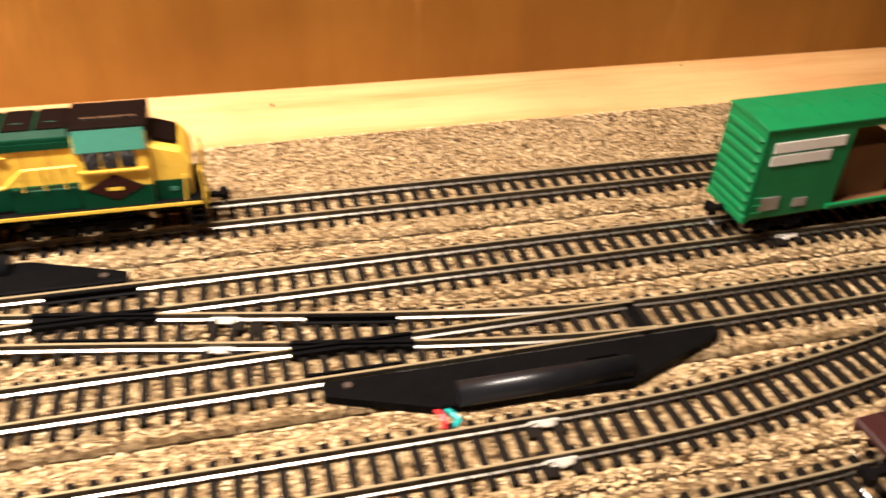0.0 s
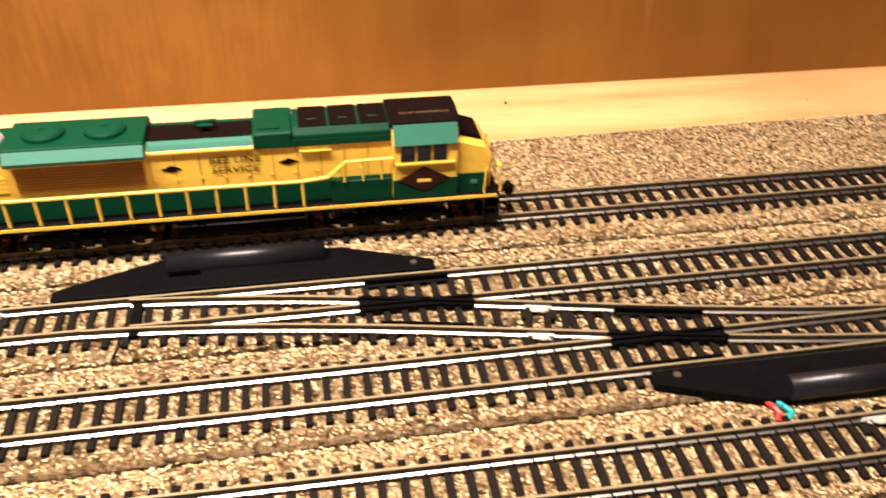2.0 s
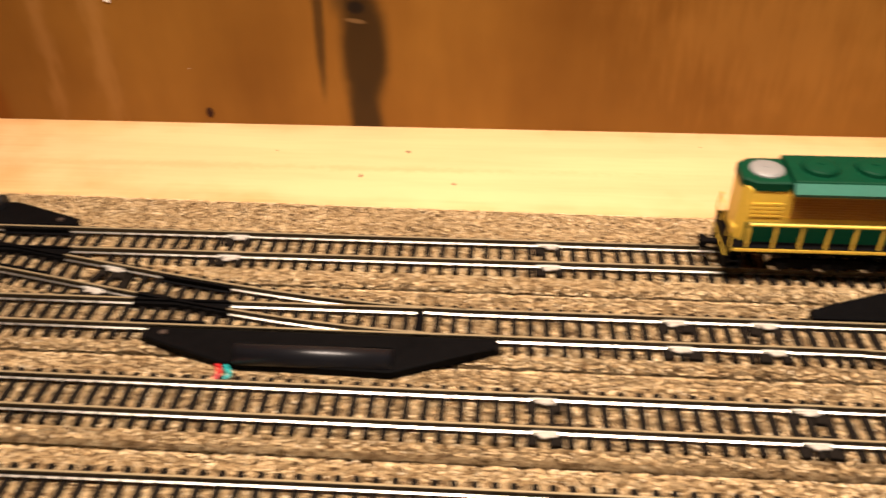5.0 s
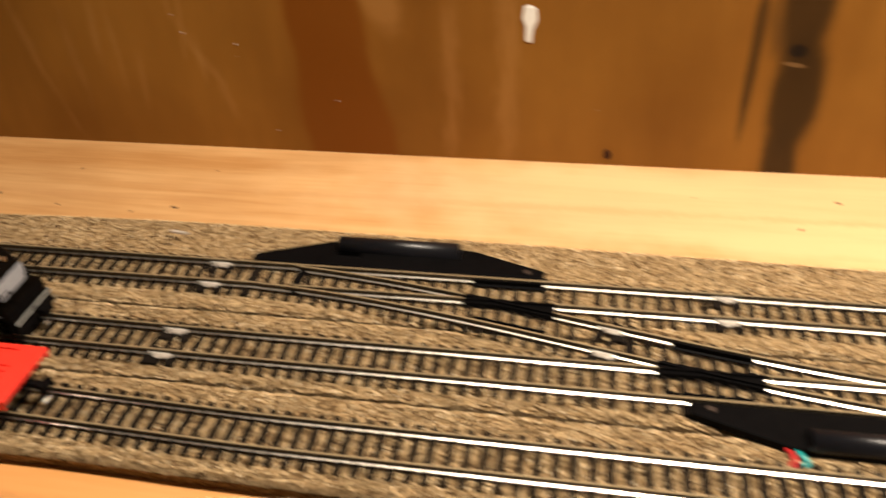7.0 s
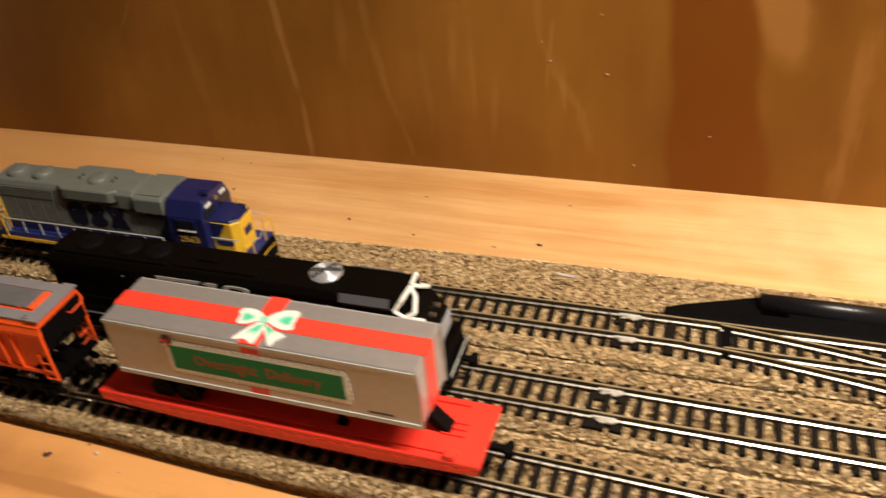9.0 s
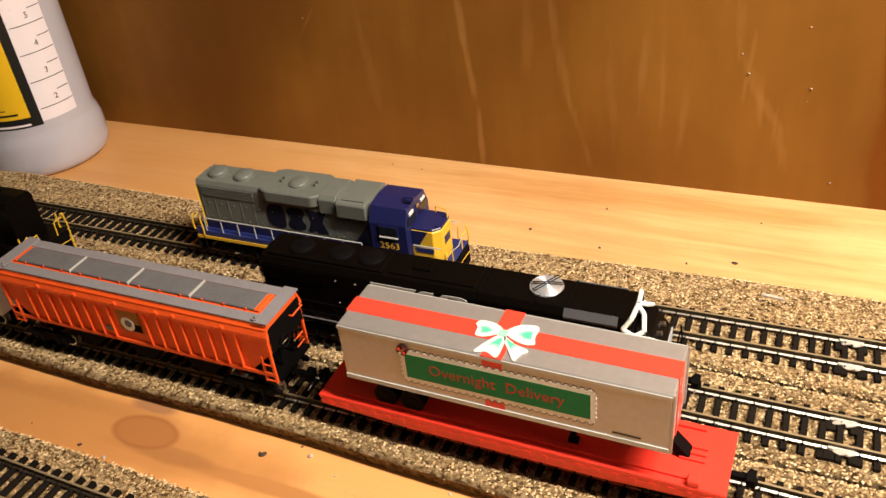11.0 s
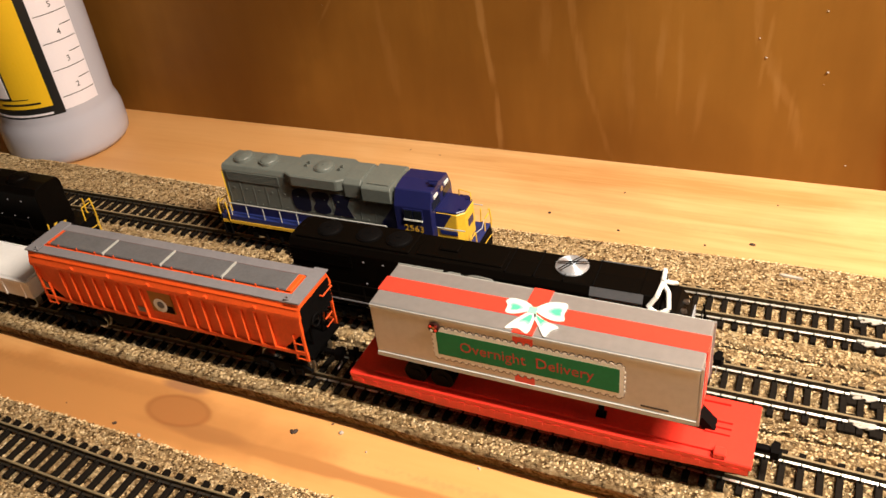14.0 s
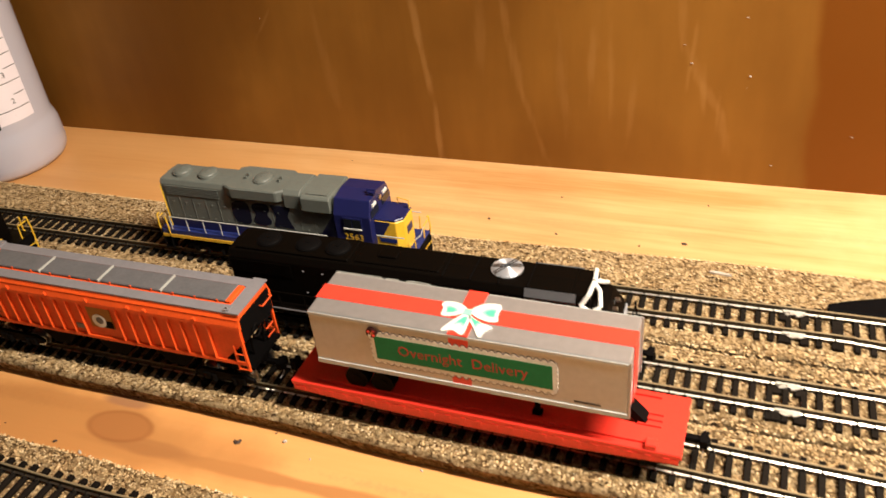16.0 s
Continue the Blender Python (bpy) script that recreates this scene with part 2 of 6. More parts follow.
SCRATCHES = tuple(((x, 0, z), (w, 1, h), (0.39, 0.20, 0.06), a * 0.6, 1.4, lean) for x, z, w, h, a, lean in (
    (-0.010, 0.080, 0.0035, 0.030, 0.45, 3), (0.002, 0.070, 0.0022, 0.034, 0.40, -2), (0.016, 0.050, 0.0030, 0.026, 0.35, 4), (-0.030, 0.060, 0.0040, 0.034, 0.30, -3), (0.052, 0.085, 0.0016, 0.020, 0.5, 5),
    (0.060, 0.060, 0.0022, 0.018, 0.45, -4), (0.070, 0.045, 0.0014, 0.014, 0.4, 2), (-0.250, 0.095, 0.0014, 0.012, 0.4, 35), (-0.205, 0.070, 0.0050, 0.040, 0.25, -8), (0.985, 0.070, 0.0040, 0.060, 0.35, -4), (1.165, 0.060, 0.0040, 0.060, 0.35, 3)))
WALL_WOOD = wood_material("stained plywood sheet", (0.285, 0.128, 0.0205), (0.200, 0.084, 0.0120), 7, (1.2, 1, 0.22), 0.45, (
    ((0.430, 0, 0.105), (0.016, 1, 0.050), (0.036, 0.0175, 0.005), 0.95, 0.35, 3),
    ((0.4325, 0, 0.048), (0.0165, 1, 0.044), (0.034, 0.0165, 0.0045), 0.97, 0.35, 2),
    ((0.431, 0, 0.0), (0.0115, 1, 0.030), (0.036, 0.0175, 0.005), 0.95, 0.35, -6),
    ((0.4055, 0, 0.075), (0.0036, 1, 0.060), (0.046, 0.022, 0.006), 0.85, 0.8, 1),
    ((0.4150, 0, 0.090), (0.0060, 1, 0.030), (0.090, 0.042, 0.010), 0.6, 1.1, -12),
    ((0.429, 0, 0.076), (0.0060, 1, 0.0045), (0.00864, 0.00576, 0.00432), 0.9, 0.5),
    ((0.428, 0, 0.0675), (0.0070, 1, 0.0016), (0.22, 0.12, 0.045), 0.6, 0.6, 8),
    ((0.148, 0, 0.085), (0.028, 1, 0.110), (0.150, 0.046, 0.0040), 0.95, 0.19, -7),
    ((0.156, 0, 0.010), (0.034, 1, 0.085), (0.150, 0.046, 0.0040), 0.95, 0.19, -10),
    ((0.180, 0, 0.120), (0.015, 1, 0.045), (0.34, 0.165, 0.045), 0.5, 0.9, -16),
    ((0.262, 0, 0.060), (0.008, 1, 0.090), (0.36, 0.18, 0.052), 0.35, 1.5),
    ((0.226, 0, 0.050), (0.006, 1, 0.070), (0.35, 0.17, 0.050), 0.3, 1.5),
    ((-0.330, 0, 0.080), (0.060, 1, 0.100), (0.150, 0.058, 0.0085), 0.45, 0.8, 12),
    ((-0.150, 0, 0.060), (0.020, 1, 0.080), (0.175, 0.072, 0.011), 0.35, 1.2, -6),
    ((0.690, 0, 0.060), (0.090, 1, 0.050), (0.33, 0.15, 0.030), 0.35, 1.2),
    ((1.100, 0, 0.040), (0.070, 1, 0.060), (0.200, 0.080, 0.012), 0.4, 1.2, 10),
    *drips([(-0.133, 0.125), (-0.129, 0.080), (-0.124, 0.045), (-0.122, -0.004)], 0.0028, 0.42),
    *drips([(-0.071, 0.125), (-0.066, 0.090), (-0.059, 0.053)], 0.0034, 0.22),
    *drips([(-0.059, 0.053), (-0.050, 0.025), (-0.041, -0.002)], 0.0026, 0.16),
    *drips([(0.043, 0.125), (0.046, 0.095), (0.056, 0.068), (0.072, 0.045), (0.078, 0.018)], 0.0032, 0.20),
    *drips([(-0.085, 0.125), (-0.087, 0.070)], 0.0040, 0.16),
    *SCRATCHES), 0.50, 0.30, 0.15)
PLASTER = material("painted plaster", (0.34, 0.28, 0.22), 0.8, vary=0.08, scale=4, bump=0.1, bump_scale=120)
CARPET = material("worn floor covering", (0.18, 0.13, 0.09), 0.95, vary=0.3, scale=8, bump=0.4, bump_scale=500)
# One rail metal in three tones: tan wall reflection, shaded web, lamp glint on foot.
RAIL_TOP = material("tan nickel silver head", (0.44, 0.350, 0.205), 0.42, 0.6, vary=0.12, scale=25)
RAIL_SIDE = material("shaded rail web", (0.060, 0.043, 0.022), 0.5, 0.5, vary=0.3, scale=60)
RAIL_FOOT = material("lamp-bright rail foot", (0.86, 0.80, 0.69), 0.32, 1.0, vary=0.1, scale=25)
TIE = material("dark brown moulded ties", (0.0115, 0.0088, 0.0066), 0.7, spec=0.05, vary=0.4, scale=50, bump=0.3, bump_scale=900)
BLACK = material("black moulded plastic", (0.0035, 0.0033, 0.0035), 0.5, spec=0.03, vary=0.3, scale=40, bump=0.1, bump_scale=900)
SLOT_BLACK = material("slot shade black", (0.0006, 0.0006, 0.0006), 0.9, spec=0.0)
SHINY_BLACK = material("glossy black plastic tube", (0.008, 0.008, 0.010), 0.30, spec=0.42, vary=0.3, scale=40)
SOLDER = material("dull solder", (0.66, 0.62, 0.54), 0.45, 0.35, vary=0.3, scale=300, bump=0.5, bump_scale=900)
RED_WIRE = material("red wire insulation", (0.62, 0.03, 0.03), 0.4)
TEAL_WIRE = material("green wire insulation", (0.02, 0.38, 0.36), 0.4)
PALE = material("pale glue residue", (0.47, 0.415, 0.35), 0.5, vary=0.3, scale=200)
DARK_BIT = material("dark debris", (0.05, 0.03, 0.02), 0.7)


# ---- building helpers ----
def part(name, bm, mat, parent=None, label="", smooth=False):
    """Links a bmesh as one mesh object under a thing or a part."""
    bmesh.ops.recalc_face_normals(bm, faces=bm.faces)
    me = bpy.data.meshes.new(name)
    if smooth:
        for f in bm.faces:
            f.smooth = True
    bm.to_mesh(me)
    bm.free()
    for one in (mat if isinstance(mat, (list, tuple)) else [mat]):
        me.materials.append(one)
    ob = new(name, me)
    if parent:
        ob.parent = parent
    if label:
        tagged(ob, label)
    return ob


def thing(name, label, category, x=0.0, y=0.0, z=0.0, rz=0.0, group="", kind="", rx=0.0, ry=0.0):
    ob = new(name)
    ob.empty_display_size = 0.01
    ob.matrix_basis = pose(x, y, z, rx, ry, rz)
    return tagged(ob, label, category, group, kind)


def box(bm, x0, x1, y0, y1, z0, z1, bevel=0.0):
    made = bmesh.ops.create_cube(bm, size=1, matrix=Matrix.LocRotScale(((x0 + x1) / 2, (y0 + y1) / 2, (z0 + z1) / 2), None, (x1 - x0, y1 - y0, z1 - z0)))
    if bevel:
        edges = list({e for v in made["verts"] for e in v.link_edges})
        bmesh.ops.bevel(bm, geom=edges, offset=bevel, segments=1, affect="EDGES")
    return bm


def boxes(*rows, bevel=0.0):
    bm = bmesh.new()
    for r in rows:
        box(bm, *r, bevel=bevel)
    return bm


def extrude(bm, outline, axis, a, b, bevel=0.0):
    """A prism: outline in the two other axes, from a to b along axis."""
    def at(p, q, r):
        return {"x": (r, p, q), "y": (p, r, q), "z": (p, q, r)}[axis]
    low = [bm.verts.new(at(p, q, a)) for p, q in outline]
    high = [bm.verts.new(at(p, q, b)) for p, q in outline]
    faces = [bm.faces.new(low), bm.faces.new(high[::-1])]
    for i in range(len(low)):
        j = (i + 1) % len(low)
        faces.append(bm.faces.new((low[i], low[j], high[j], high[i])))
    if bevel:
        edges = list({e for f in faces for e in f.edges})
        bmesh.ops.bevel(bm, geom=edges, offset=bevel, segments=1, affect="EDGES")
    return bm


def prism(outline, axis, a, b, bevel=0.0):
    return extrude(bmesh.new(), outline, axis, a, b, bevel)


def rod(bm, p, q, r, sides=8, r2=None):
    p, q = Vector(p), Vector(q)
    d = q - p
    m = Matrix.Translation((p + q) / 2) @ d.to_track_quat("Z", "Y").to_matrix().to_4x4()
    bmesh.ops.create_cone(bm, cap_ends=True, segments=sides, radius1=r, radius2=r if r2 is None else r2, depth=d.length, matrix=m)
    return bm


def rods(pairs, r, sides=6):
    bm = bmesh.new()
    for p, q in pairs:
        rod(bm, p, q, r, sides)
    return bm


def polyrod(points, r, sides=6):
    return rods(list(zip(points, points[1:])), r, sides)


def rounded(pts, steps=4):
    """A closed outline passed smoothly through its corners."""
    out = []
    n = len(pts)
    for i in range(n):
        p = [Vector(pts[(i + k) % n]) for k in (-1, 0, 1, 2)]
        for j in range(steps):
            u = j / steps
            v = 0.5 * (2 * p[1] + (p[2] - p[0]) * u + (2 * p[0] - 5 * p[1] + 4 * p[2] - p[3]) * u * u + (3 * p[1] - p[0] - 3 * p[2] + p[3]) * u**3)
            out.append((v.x, v.y))
    return out


def words(name, text, size, mat, parent, m, label="", align="CENTER", squeeze=1.0):
    """Raised flat lettering in the built-in font."""
    cu = bpy.data.curves.new(name, "FONT")
    cu.body, cu.size, cu.extrude, cu.align_x, cu.align_y, cu.resolution_u = text, size, 0.00004, align, "CENTER", 2
    tmp = bpy.data.objects.new(name, cu)
    scene.collection.objects.link(tmp)
    bpy.context.view_layer.update()
    me = bpy.data.meshes.new_from_object(tmp)
    bpy.data.objects.remove(tmp)
    me.transform(Matrix.Diagonal((squeeze, 1, 1, 1)))
    me.materials.clear()
    me.materials.append(mat)
    ob = new(name, me)
    ob.parent = parent
    ob.matrix_basis = m
    if label:
        tagged(ob, label)
    return ob


def smooth_path(knots):
    xs, ys = zip(*knots)

    def f(x):
        if x <= xs[0]:
            return ys[0]
        if x >= xs[-1]:
            return ys[-1]
        i = max(k for k in range(len(xs)) if xs[k] <= x)
        k = (x - xs[i]) / (xs[i + 1] - xs[i])
        h = xs[i + 1] - xs[i]

        def slope(j):
            if j <= 0 or j >= len(xs) - 1:
                return 0.0
            return (ys[j + 1] - ys[j - 1]) / (xs[j + 1] - xs[j - 1])
        a, b = slope(i) * h, slope(i + 1) * h
        return (2 * k**3 - 3 * k**2 + 1) * ys[i] + (k**3 - 2 * k**2 + k) * a + (3 * k**2 - 2 * k**3) * ys[i + 1] + (k**3 - k**2) * b
    return f


# ---- the large structure ----
BOARD_Z, CORK_Z, TIE_Z, RAIL_Z = -0.005, 0.0045, 0.0065, 0.0100
WALL_Y = 0.154
X0, X1 = -0.72, 1.62

tagged(part("tabletop", boxes((-1.1, 2.0, -0.85, WALL_Y, BOARD_Z - 0.018, BOARD_Z)), BOARD), "pale pine tabletop board with knots and specks", "tabletop", kind="structure")
tagged(part("wall_back", boxes((-1.1, 2.0, WALL_Y, WALL_Y + 0.018, BOARD_Z - 0.018, 1.2)), WALL_WOOD), "brown stained plywood backing wall with dark blotch", "wall", kind="structure")
tagged(part("wall_north", boxes((-2.2, 3.2, 0.9, 1.0, -0.9, 1.9)), PLASTER), "plain beige plaster wall behind the backing", "wall", kind="structure")
tagged(part("wall_south", boxes((-2.2, 3.2, -2.6, -2.5, -0.9, 1.9)), PLASTER), "plain beige plaster wall", "wall", kind="structure")
tagged(part("wall_west", boxes((-2.2, -2.1, -2.5, 0.9, -0.9, 1.9)), PLASTER), "plain beige plaster wall", "wall", kind="structure")
tagged(part("wall_east", boxes((3.1, 3.2, -2.5, 0.9, -0.9, 1.9)), PLASTER), "plain beige plaster wall", "wall", kind="structure")
tagged(part("ceiling", boxes((-2.2, 3.2, -2.6, 1.0, 1.9, 2.0)), PLASTER), "plain pale ceiling", "ceiling", kind="structure")
tagged(part("floor", boxes((-2.2, 3.2, -2.6, 1.0, -0.95, -0.9)), CARPET), "dark worn floor", "floor", kind="structure")

track_a = smooth_path([(X0, 0.0), (X1, 0.0)])
track_b = smooth_path([(X0, -0.0515), (-0.1, -0.052), (0.18, -0.0552), (0.6, -0.0555), (X1, -0.0555)])
track_c = smooth_path([(X0, -0.095), (-0.25, -0.0975), (0.0, -0.0995), (0.11, -0.1030), (0.2, -0.1058), (0.6, -0.1070), (1.05, -0.1068), (1.25, -0.1035), (X1, -0.088)])
track_d = smooth_path([(X0, -0.186), (-0.26, -0.1925), (-0.156, -0.1950), (-0.03, -0.190), (0.09, -0.1735), (0.165, -0.1630), (0.26, -0.1582), (0.4, -0.1562),
                       (0.6, -0.1555), (0.75, -0.1570), (0.95, -0.1588), (1.03, -0.1568), (1.11, -0.1465), (1.22, -0.122), (1.34, -0.085)])
track_e = smooth_path([(0.8, -0.206), (1.0, -0.2035), (1.07, -0.2015), (1.2, -0.190), (X1, -0.13)])


def crossover(xa, xb, ya, yb):
    def f(x):
        k = min(1, max(0, (x - xa) / (xb - xa)))
        return ya + (yb - ya) * k * k * (3 - 2 * k)
    return f


cross_ab = crossover(0.13, 0.51, 0.0, -0.0555)
cross_bc = crossover(0.66, 1.05, -0.0555, -0.1068)


def strip(name, low, high, x0, x1, label, z0=BOARD_Z, z1=CORK_Z, steps=0.02, under=0.0):
    """Cork roadbed between two edge lines, with bevelled shoulders, or an undercut near side."""
    bm = bmesh.new()
    rows = []
    k = max(2, round((x1 - x0) / steps))
    for i in range(k + 1):
        x = x0 + (x1 - x0) * i / k
        a, b = low(x), high(x)
        j = 0.0007 * noise.noise((x * 60, a * 40, 1)), 0.0007 * noise.noise((x * 60, b * 40, 5))
        rows.append([bm.verts.new(p) for p in ((x, a + under + j[0], z0), (x, a + (0 if under else 0.0012) + j[0], z1 - 0.0012), (x, a + (0.0008 if under else 0.0030) + j[0], z1), (x, b - 0.0030 + j[1], z1), (x, b - 0.0012 + j[1], z1 - 0.0012), (x, b + j[1], z0))])
    for p, q in zip(rows, rows[1:]):
        for i in range(6):
            m = (i + 1) % 6
            bm.faces.new((p[i], q[i], q[m], p[m]))
    bm.faces.new(rows[0])
    bm.faces.new(rows[-1][::-1])
    return tagged(part(name, bm, CORK), label, "cork roadbed", kind="structure")


def shift(f, d):
    return lambda x: f(x) + d


seam_ab = smooth_path([(X0, -0.0255), (X1, -0.0272)])
seam_bc = smooth_path([(X0, -0.0745), (0.0, -0.076), (0.3, -0.0775), (X1, -0.0790)])
edge_a = smooth_path([(X0, 0.052), (-0.1, 0.046), (0.1, 0.051), (0.6, 0.044), (0.72, 0.046), (0.86, 0.072), (X1, 0.072)])
edge_c = smooth_path([(X0, -0.118), (-0.32, -0.1205), (-0.24, -0.1225), (-0.17, -0.1225), (-0.11, -0.1235), (-0.054, -0.1260), (0.0, -0.1278), (0.10, -0.1272), (0.17, -0.1288), (0.3, -0.1300), (X1, -0.1300)])
edge_d = smooth_path([(X0, -0.162), (-0.2, -0.1650), (-0.08, -0.1670), (0.05, -0.1560), (0.13, -0.1440), (0.2, -0.1330), (0.26, -0.1306), (X1, -0.1306)])
low_d = smooth_path([(X0, -0.222), (-0.1, -0.2215), (0.1, -0.2000), (0.3, -0.1815), (X1, -0.1815)])
strip("cork_roadbed_a", shift(seam_ab, 0.0006), edge_a, X0, X1, "tan granular cork roadbed strip beside bare board")
strip("cork_roadbed_b", shift(seam_bc, 0.0006), shift(seam_ab, -0.0006), X0, X1, "tan granular cork roadbed strip with dark seams")
strip("cork_roadbed_c", edge_c, shift(seam_bc, -0.0006), X0, X1, "tan granular cork roadbed strip with ragged edge", under=0.0025)
strip("cork_roadbed_d", low_d, shift(edge_d, -0.0003), X0, X1, "tan granular cork roadbed strip under the curved track")
strip("cork_roadbed_e", shift(low_d, -0.055), shift(low_d, -0.0005), 0.36, X1, "tan granular cork roadbed strip along the front")

# ---- tracks ----
GAUGE = 0.0087


def rail(name, f, x0, x1, parent, mats=None, top=RAIL_Z, step=0.008):
    """A rolled rail: foot, web and head, following y = f(x). Glint and shade are in the three tones."""
    half = [(-0.00125, 0.0), (-0.00125, 0.0004), (-0.00035, 0.00080), (-0.00035, 0.0022), (-0.00055, 0.0026), (-0.00055, 0.0033), (-0.0004, 0.0035)]
    prof = half + [(-a, b) for a, b in half[::-1]]
    bm = bmesh.new()
    rows = []
    k = max(2, round((x1 - x0) / step))
    for i in range(k + 1):
        x = x0 + (x1 - x0) * i / k
        s = (f(x + 0.001) - f(x - 0.001)) / 0.002
        c = 1 / math.hypot(1, s)
        rows.append([bm.verts.new((x - s * c * a, f(x) + c * a, top - 0.0035 + b)) for a, b in prof])
    n = len(prof)
    for p, q in zip(rows, rows[1:]):
        for i in range(n):
            m = (i + 1) % n
            face = bm.faces.new((p[i], q[i], q[m], p[m]))
            # Tone by face: tan head, glint on the foot slope, shade on the rest.
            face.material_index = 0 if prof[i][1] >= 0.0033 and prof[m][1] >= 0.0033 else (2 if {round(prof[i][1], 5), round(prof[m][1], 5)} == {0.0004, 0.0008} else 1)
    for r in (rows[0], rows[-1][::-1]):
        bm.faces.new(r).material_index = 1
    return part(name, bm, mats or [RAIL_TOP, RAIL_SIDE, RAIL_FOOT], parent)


def tie_mesh(length):
    bm = bmesh.new()
    box(bm, -0.0014, 0.0014, -length / 2, length / 2, CORK_Z - 0.0003, TIE_Z, 0.0002)
    for s in (-1, 1):
        for d in (-0.0013, 0.0015):
            box(bm, -0.00028, 0.00028, s * GAUGE + d - 0.0011, s * GAUGE + d + 0.0007, TIE_Z - 0.0002, TIE_Z + 0.0012)
    bmesh.ops.recalc_face_normals(bm, faces=bm.faces)
    me = bpy.data.meshes.new("tie")
    bm.to_mesh(me)
    bm.free()
    me.materials.append(TIE)
    return me


TIE_MESH = tie_mesh(0.0300)
TIE_STEP = 0.0073


def slope_of(f, x):
    return (f(x + 0.002) - f(x - 0.002)) / 0.004


def lay_ties(parent, f, x0, x1, skip=()):
    x = x0
    while x < x1:
        if not any(a <= x <= b for a, b in skip):
            ob = new("tie", TIE_MESH)
            ob.parent = parent
            ob.matrix_basis = pose(x + random.uniform(-0.0003, 0.0003), f(x), 0, 0, 0, math.degrees(math.atan(slope_of(f, x))) + random.uniform(-0.8, 0.8))
        x += TIE_STEP


def long_ties(parent, high, low, x0, x1):
    """Turnout ties that grow longer as the two routes part."""
    x = x0
    while x < x1:
        a, b = low(x) - 0.0150, high(x) + 0.0150
        part("tie", boxes((x - 0.0014, x + 0.0014, a, b, CORK_Z - 0.0003, TIE_Z), bevel=0.0002), TIE, parent)
        x += TIE_STEP


def lay_track(name, f, x0, x1, label, far_gaps=(), near_gaps=(), tie_gaps=()):
    ob = thing(name, label, "track", kind="structure")
    for side, gaps in ((1, far_gaps), (-1, near_gaps)):
        at = x0
        for a, b in (*gaps, (x1, x1)):
            if a > at:
                rail("rail", shift(f, side * GAUGE), at, a, ob)
            at = b
    lay_ties(ob, f, x0, x1, tie_gaps)
    return ob


lay_track("track_a", track_a, X0, X1, "straight nickel silver track along the back", near_gaps=((0.150, 0.168), (0.257, 0.303)), tie_gaps=((0.145, 0.318),))
lay_track("track_b", track_b, X0, X1, "nickel silver track with two turnouts", far_gaps=((0.350, 0.397), (0.487, 0.503)), near_gaps=((0.678, 0.696), (0.785, 0.832)), tie_gaps=((0.338, 0.520), (0.668, 0.845)))
lay_track("track_c", track_c, X0, X1, "nickel silver track on cork, dull at one end", far_gaps=((0.880, 0.927), (1.020, 1.038)), tie_gaps=((0.868, 1.048),))
lay_track("track_d", track_d, X0, 1.34, "curving nickel silver track nearest the board edge")
lay_track("track_e", track_e, 0.80, X1, "curving track on the outer cork strip")


def frog(parent, fa, fb, xa, xb):
    """Black moulded crossing: two ridges that meet, with wing rails beside them."""
    for f in (fa, fb):
        rail("frog_ridge", f, xa, xb, parent, [BLACK, BLACK, BLACK], top=RAIL_Z - 0.0002)
    bm = bmesh.new()
    k = 8
    for i in range(k):
        x = xa + (xb - xa) * i / k
        x2 = xa + (xb - xa) * (i + 1) / k
        lo, hi = min(fa(x), fb(x)) - 0.0022, max(fa(x), fb(x)) + 0.0022
        box(bm, x, x2, lo, hi, CORK_Z + 0.001, RAIL_Z - 0.0016)
    part("frog_base", bm, BLACK, parent, "black moulded plastic frog")


def crossover_things(cross, up, low, xs, fs):
    """Both turnouts of one crossover. xs: point tip, frog ends at the far end and at the near end, other point tip."""
    tip1, f1a, f1b, f2a, f2b, tip2 = xs
    one = thing("turnout", fs[0], "turnout", group="turnouts", kind="structure")
    two = thing("turnout", fs[1], "turnout", group="turnouts", kind="structure")
    mid = (f1b + f2a) / 2
    long_ties(one, up, cross, tip1 - 0.010, f1b + 0.014)
    long_ties(two, cross, low, f2a - 0.010, tip2 + 0.012)
    lay_ties(one, cross, f1b + 0.020, f2a - 0.012)
    far, near = shift(cross, GAUGE), shift(cross, -GAUGE)
    rail("closure_rail", far, tip1 + 0.012, f1a, one)
    rail("closure_rail", far, f1b, mid, one)
    rail("stock_rail", near, tip1 - 0.004, mid, one)
    rail("stock_rail", far, mid, tip2 + 0.006, two)
    rail("closure_rail", near, mid, f2a, two)
    rail("closure_rail", near, f2b, tip2 - 0.012, two)
    frog(one, far, shift(up, -GAUGE), f1a, f1b)
    frog(two, near, shift(low, GAUGE), f2a, f2b)
    for ob, f, c, side in ((one, up, (f1a + f1b) / 2, 1), (two, low, (f2a + f2b) / 2, -1)):
        rail("guard_rail", shift(f, side * (GAUGE - 0.0022)), c - 0.020, c + 0.016, ob, [BLACK, BLACK, BLACK])
        rail("guard_rail", shift(cross, -side * (GAUGE - 0.0022)), c - 0.016, c + 0.020, ob, [BLACK, BLACK, BLACK])
    part("throw_bar", boxes((tip1 + 0.013, tip1 + 0.017, up(tip1) - 0.012, up(tip1) + 0.016, TIE_Z, TIE_Z + 0.0012)), BLACK, one)
    part("throw_bar", boxes((tip2 - 0.017, tip2 - 0.013, low(tip2) - 0.016, low(tip2) + 0.012, TIE_Z, TIE_Z + 0.0012)), BLACK, two)
    return one, two


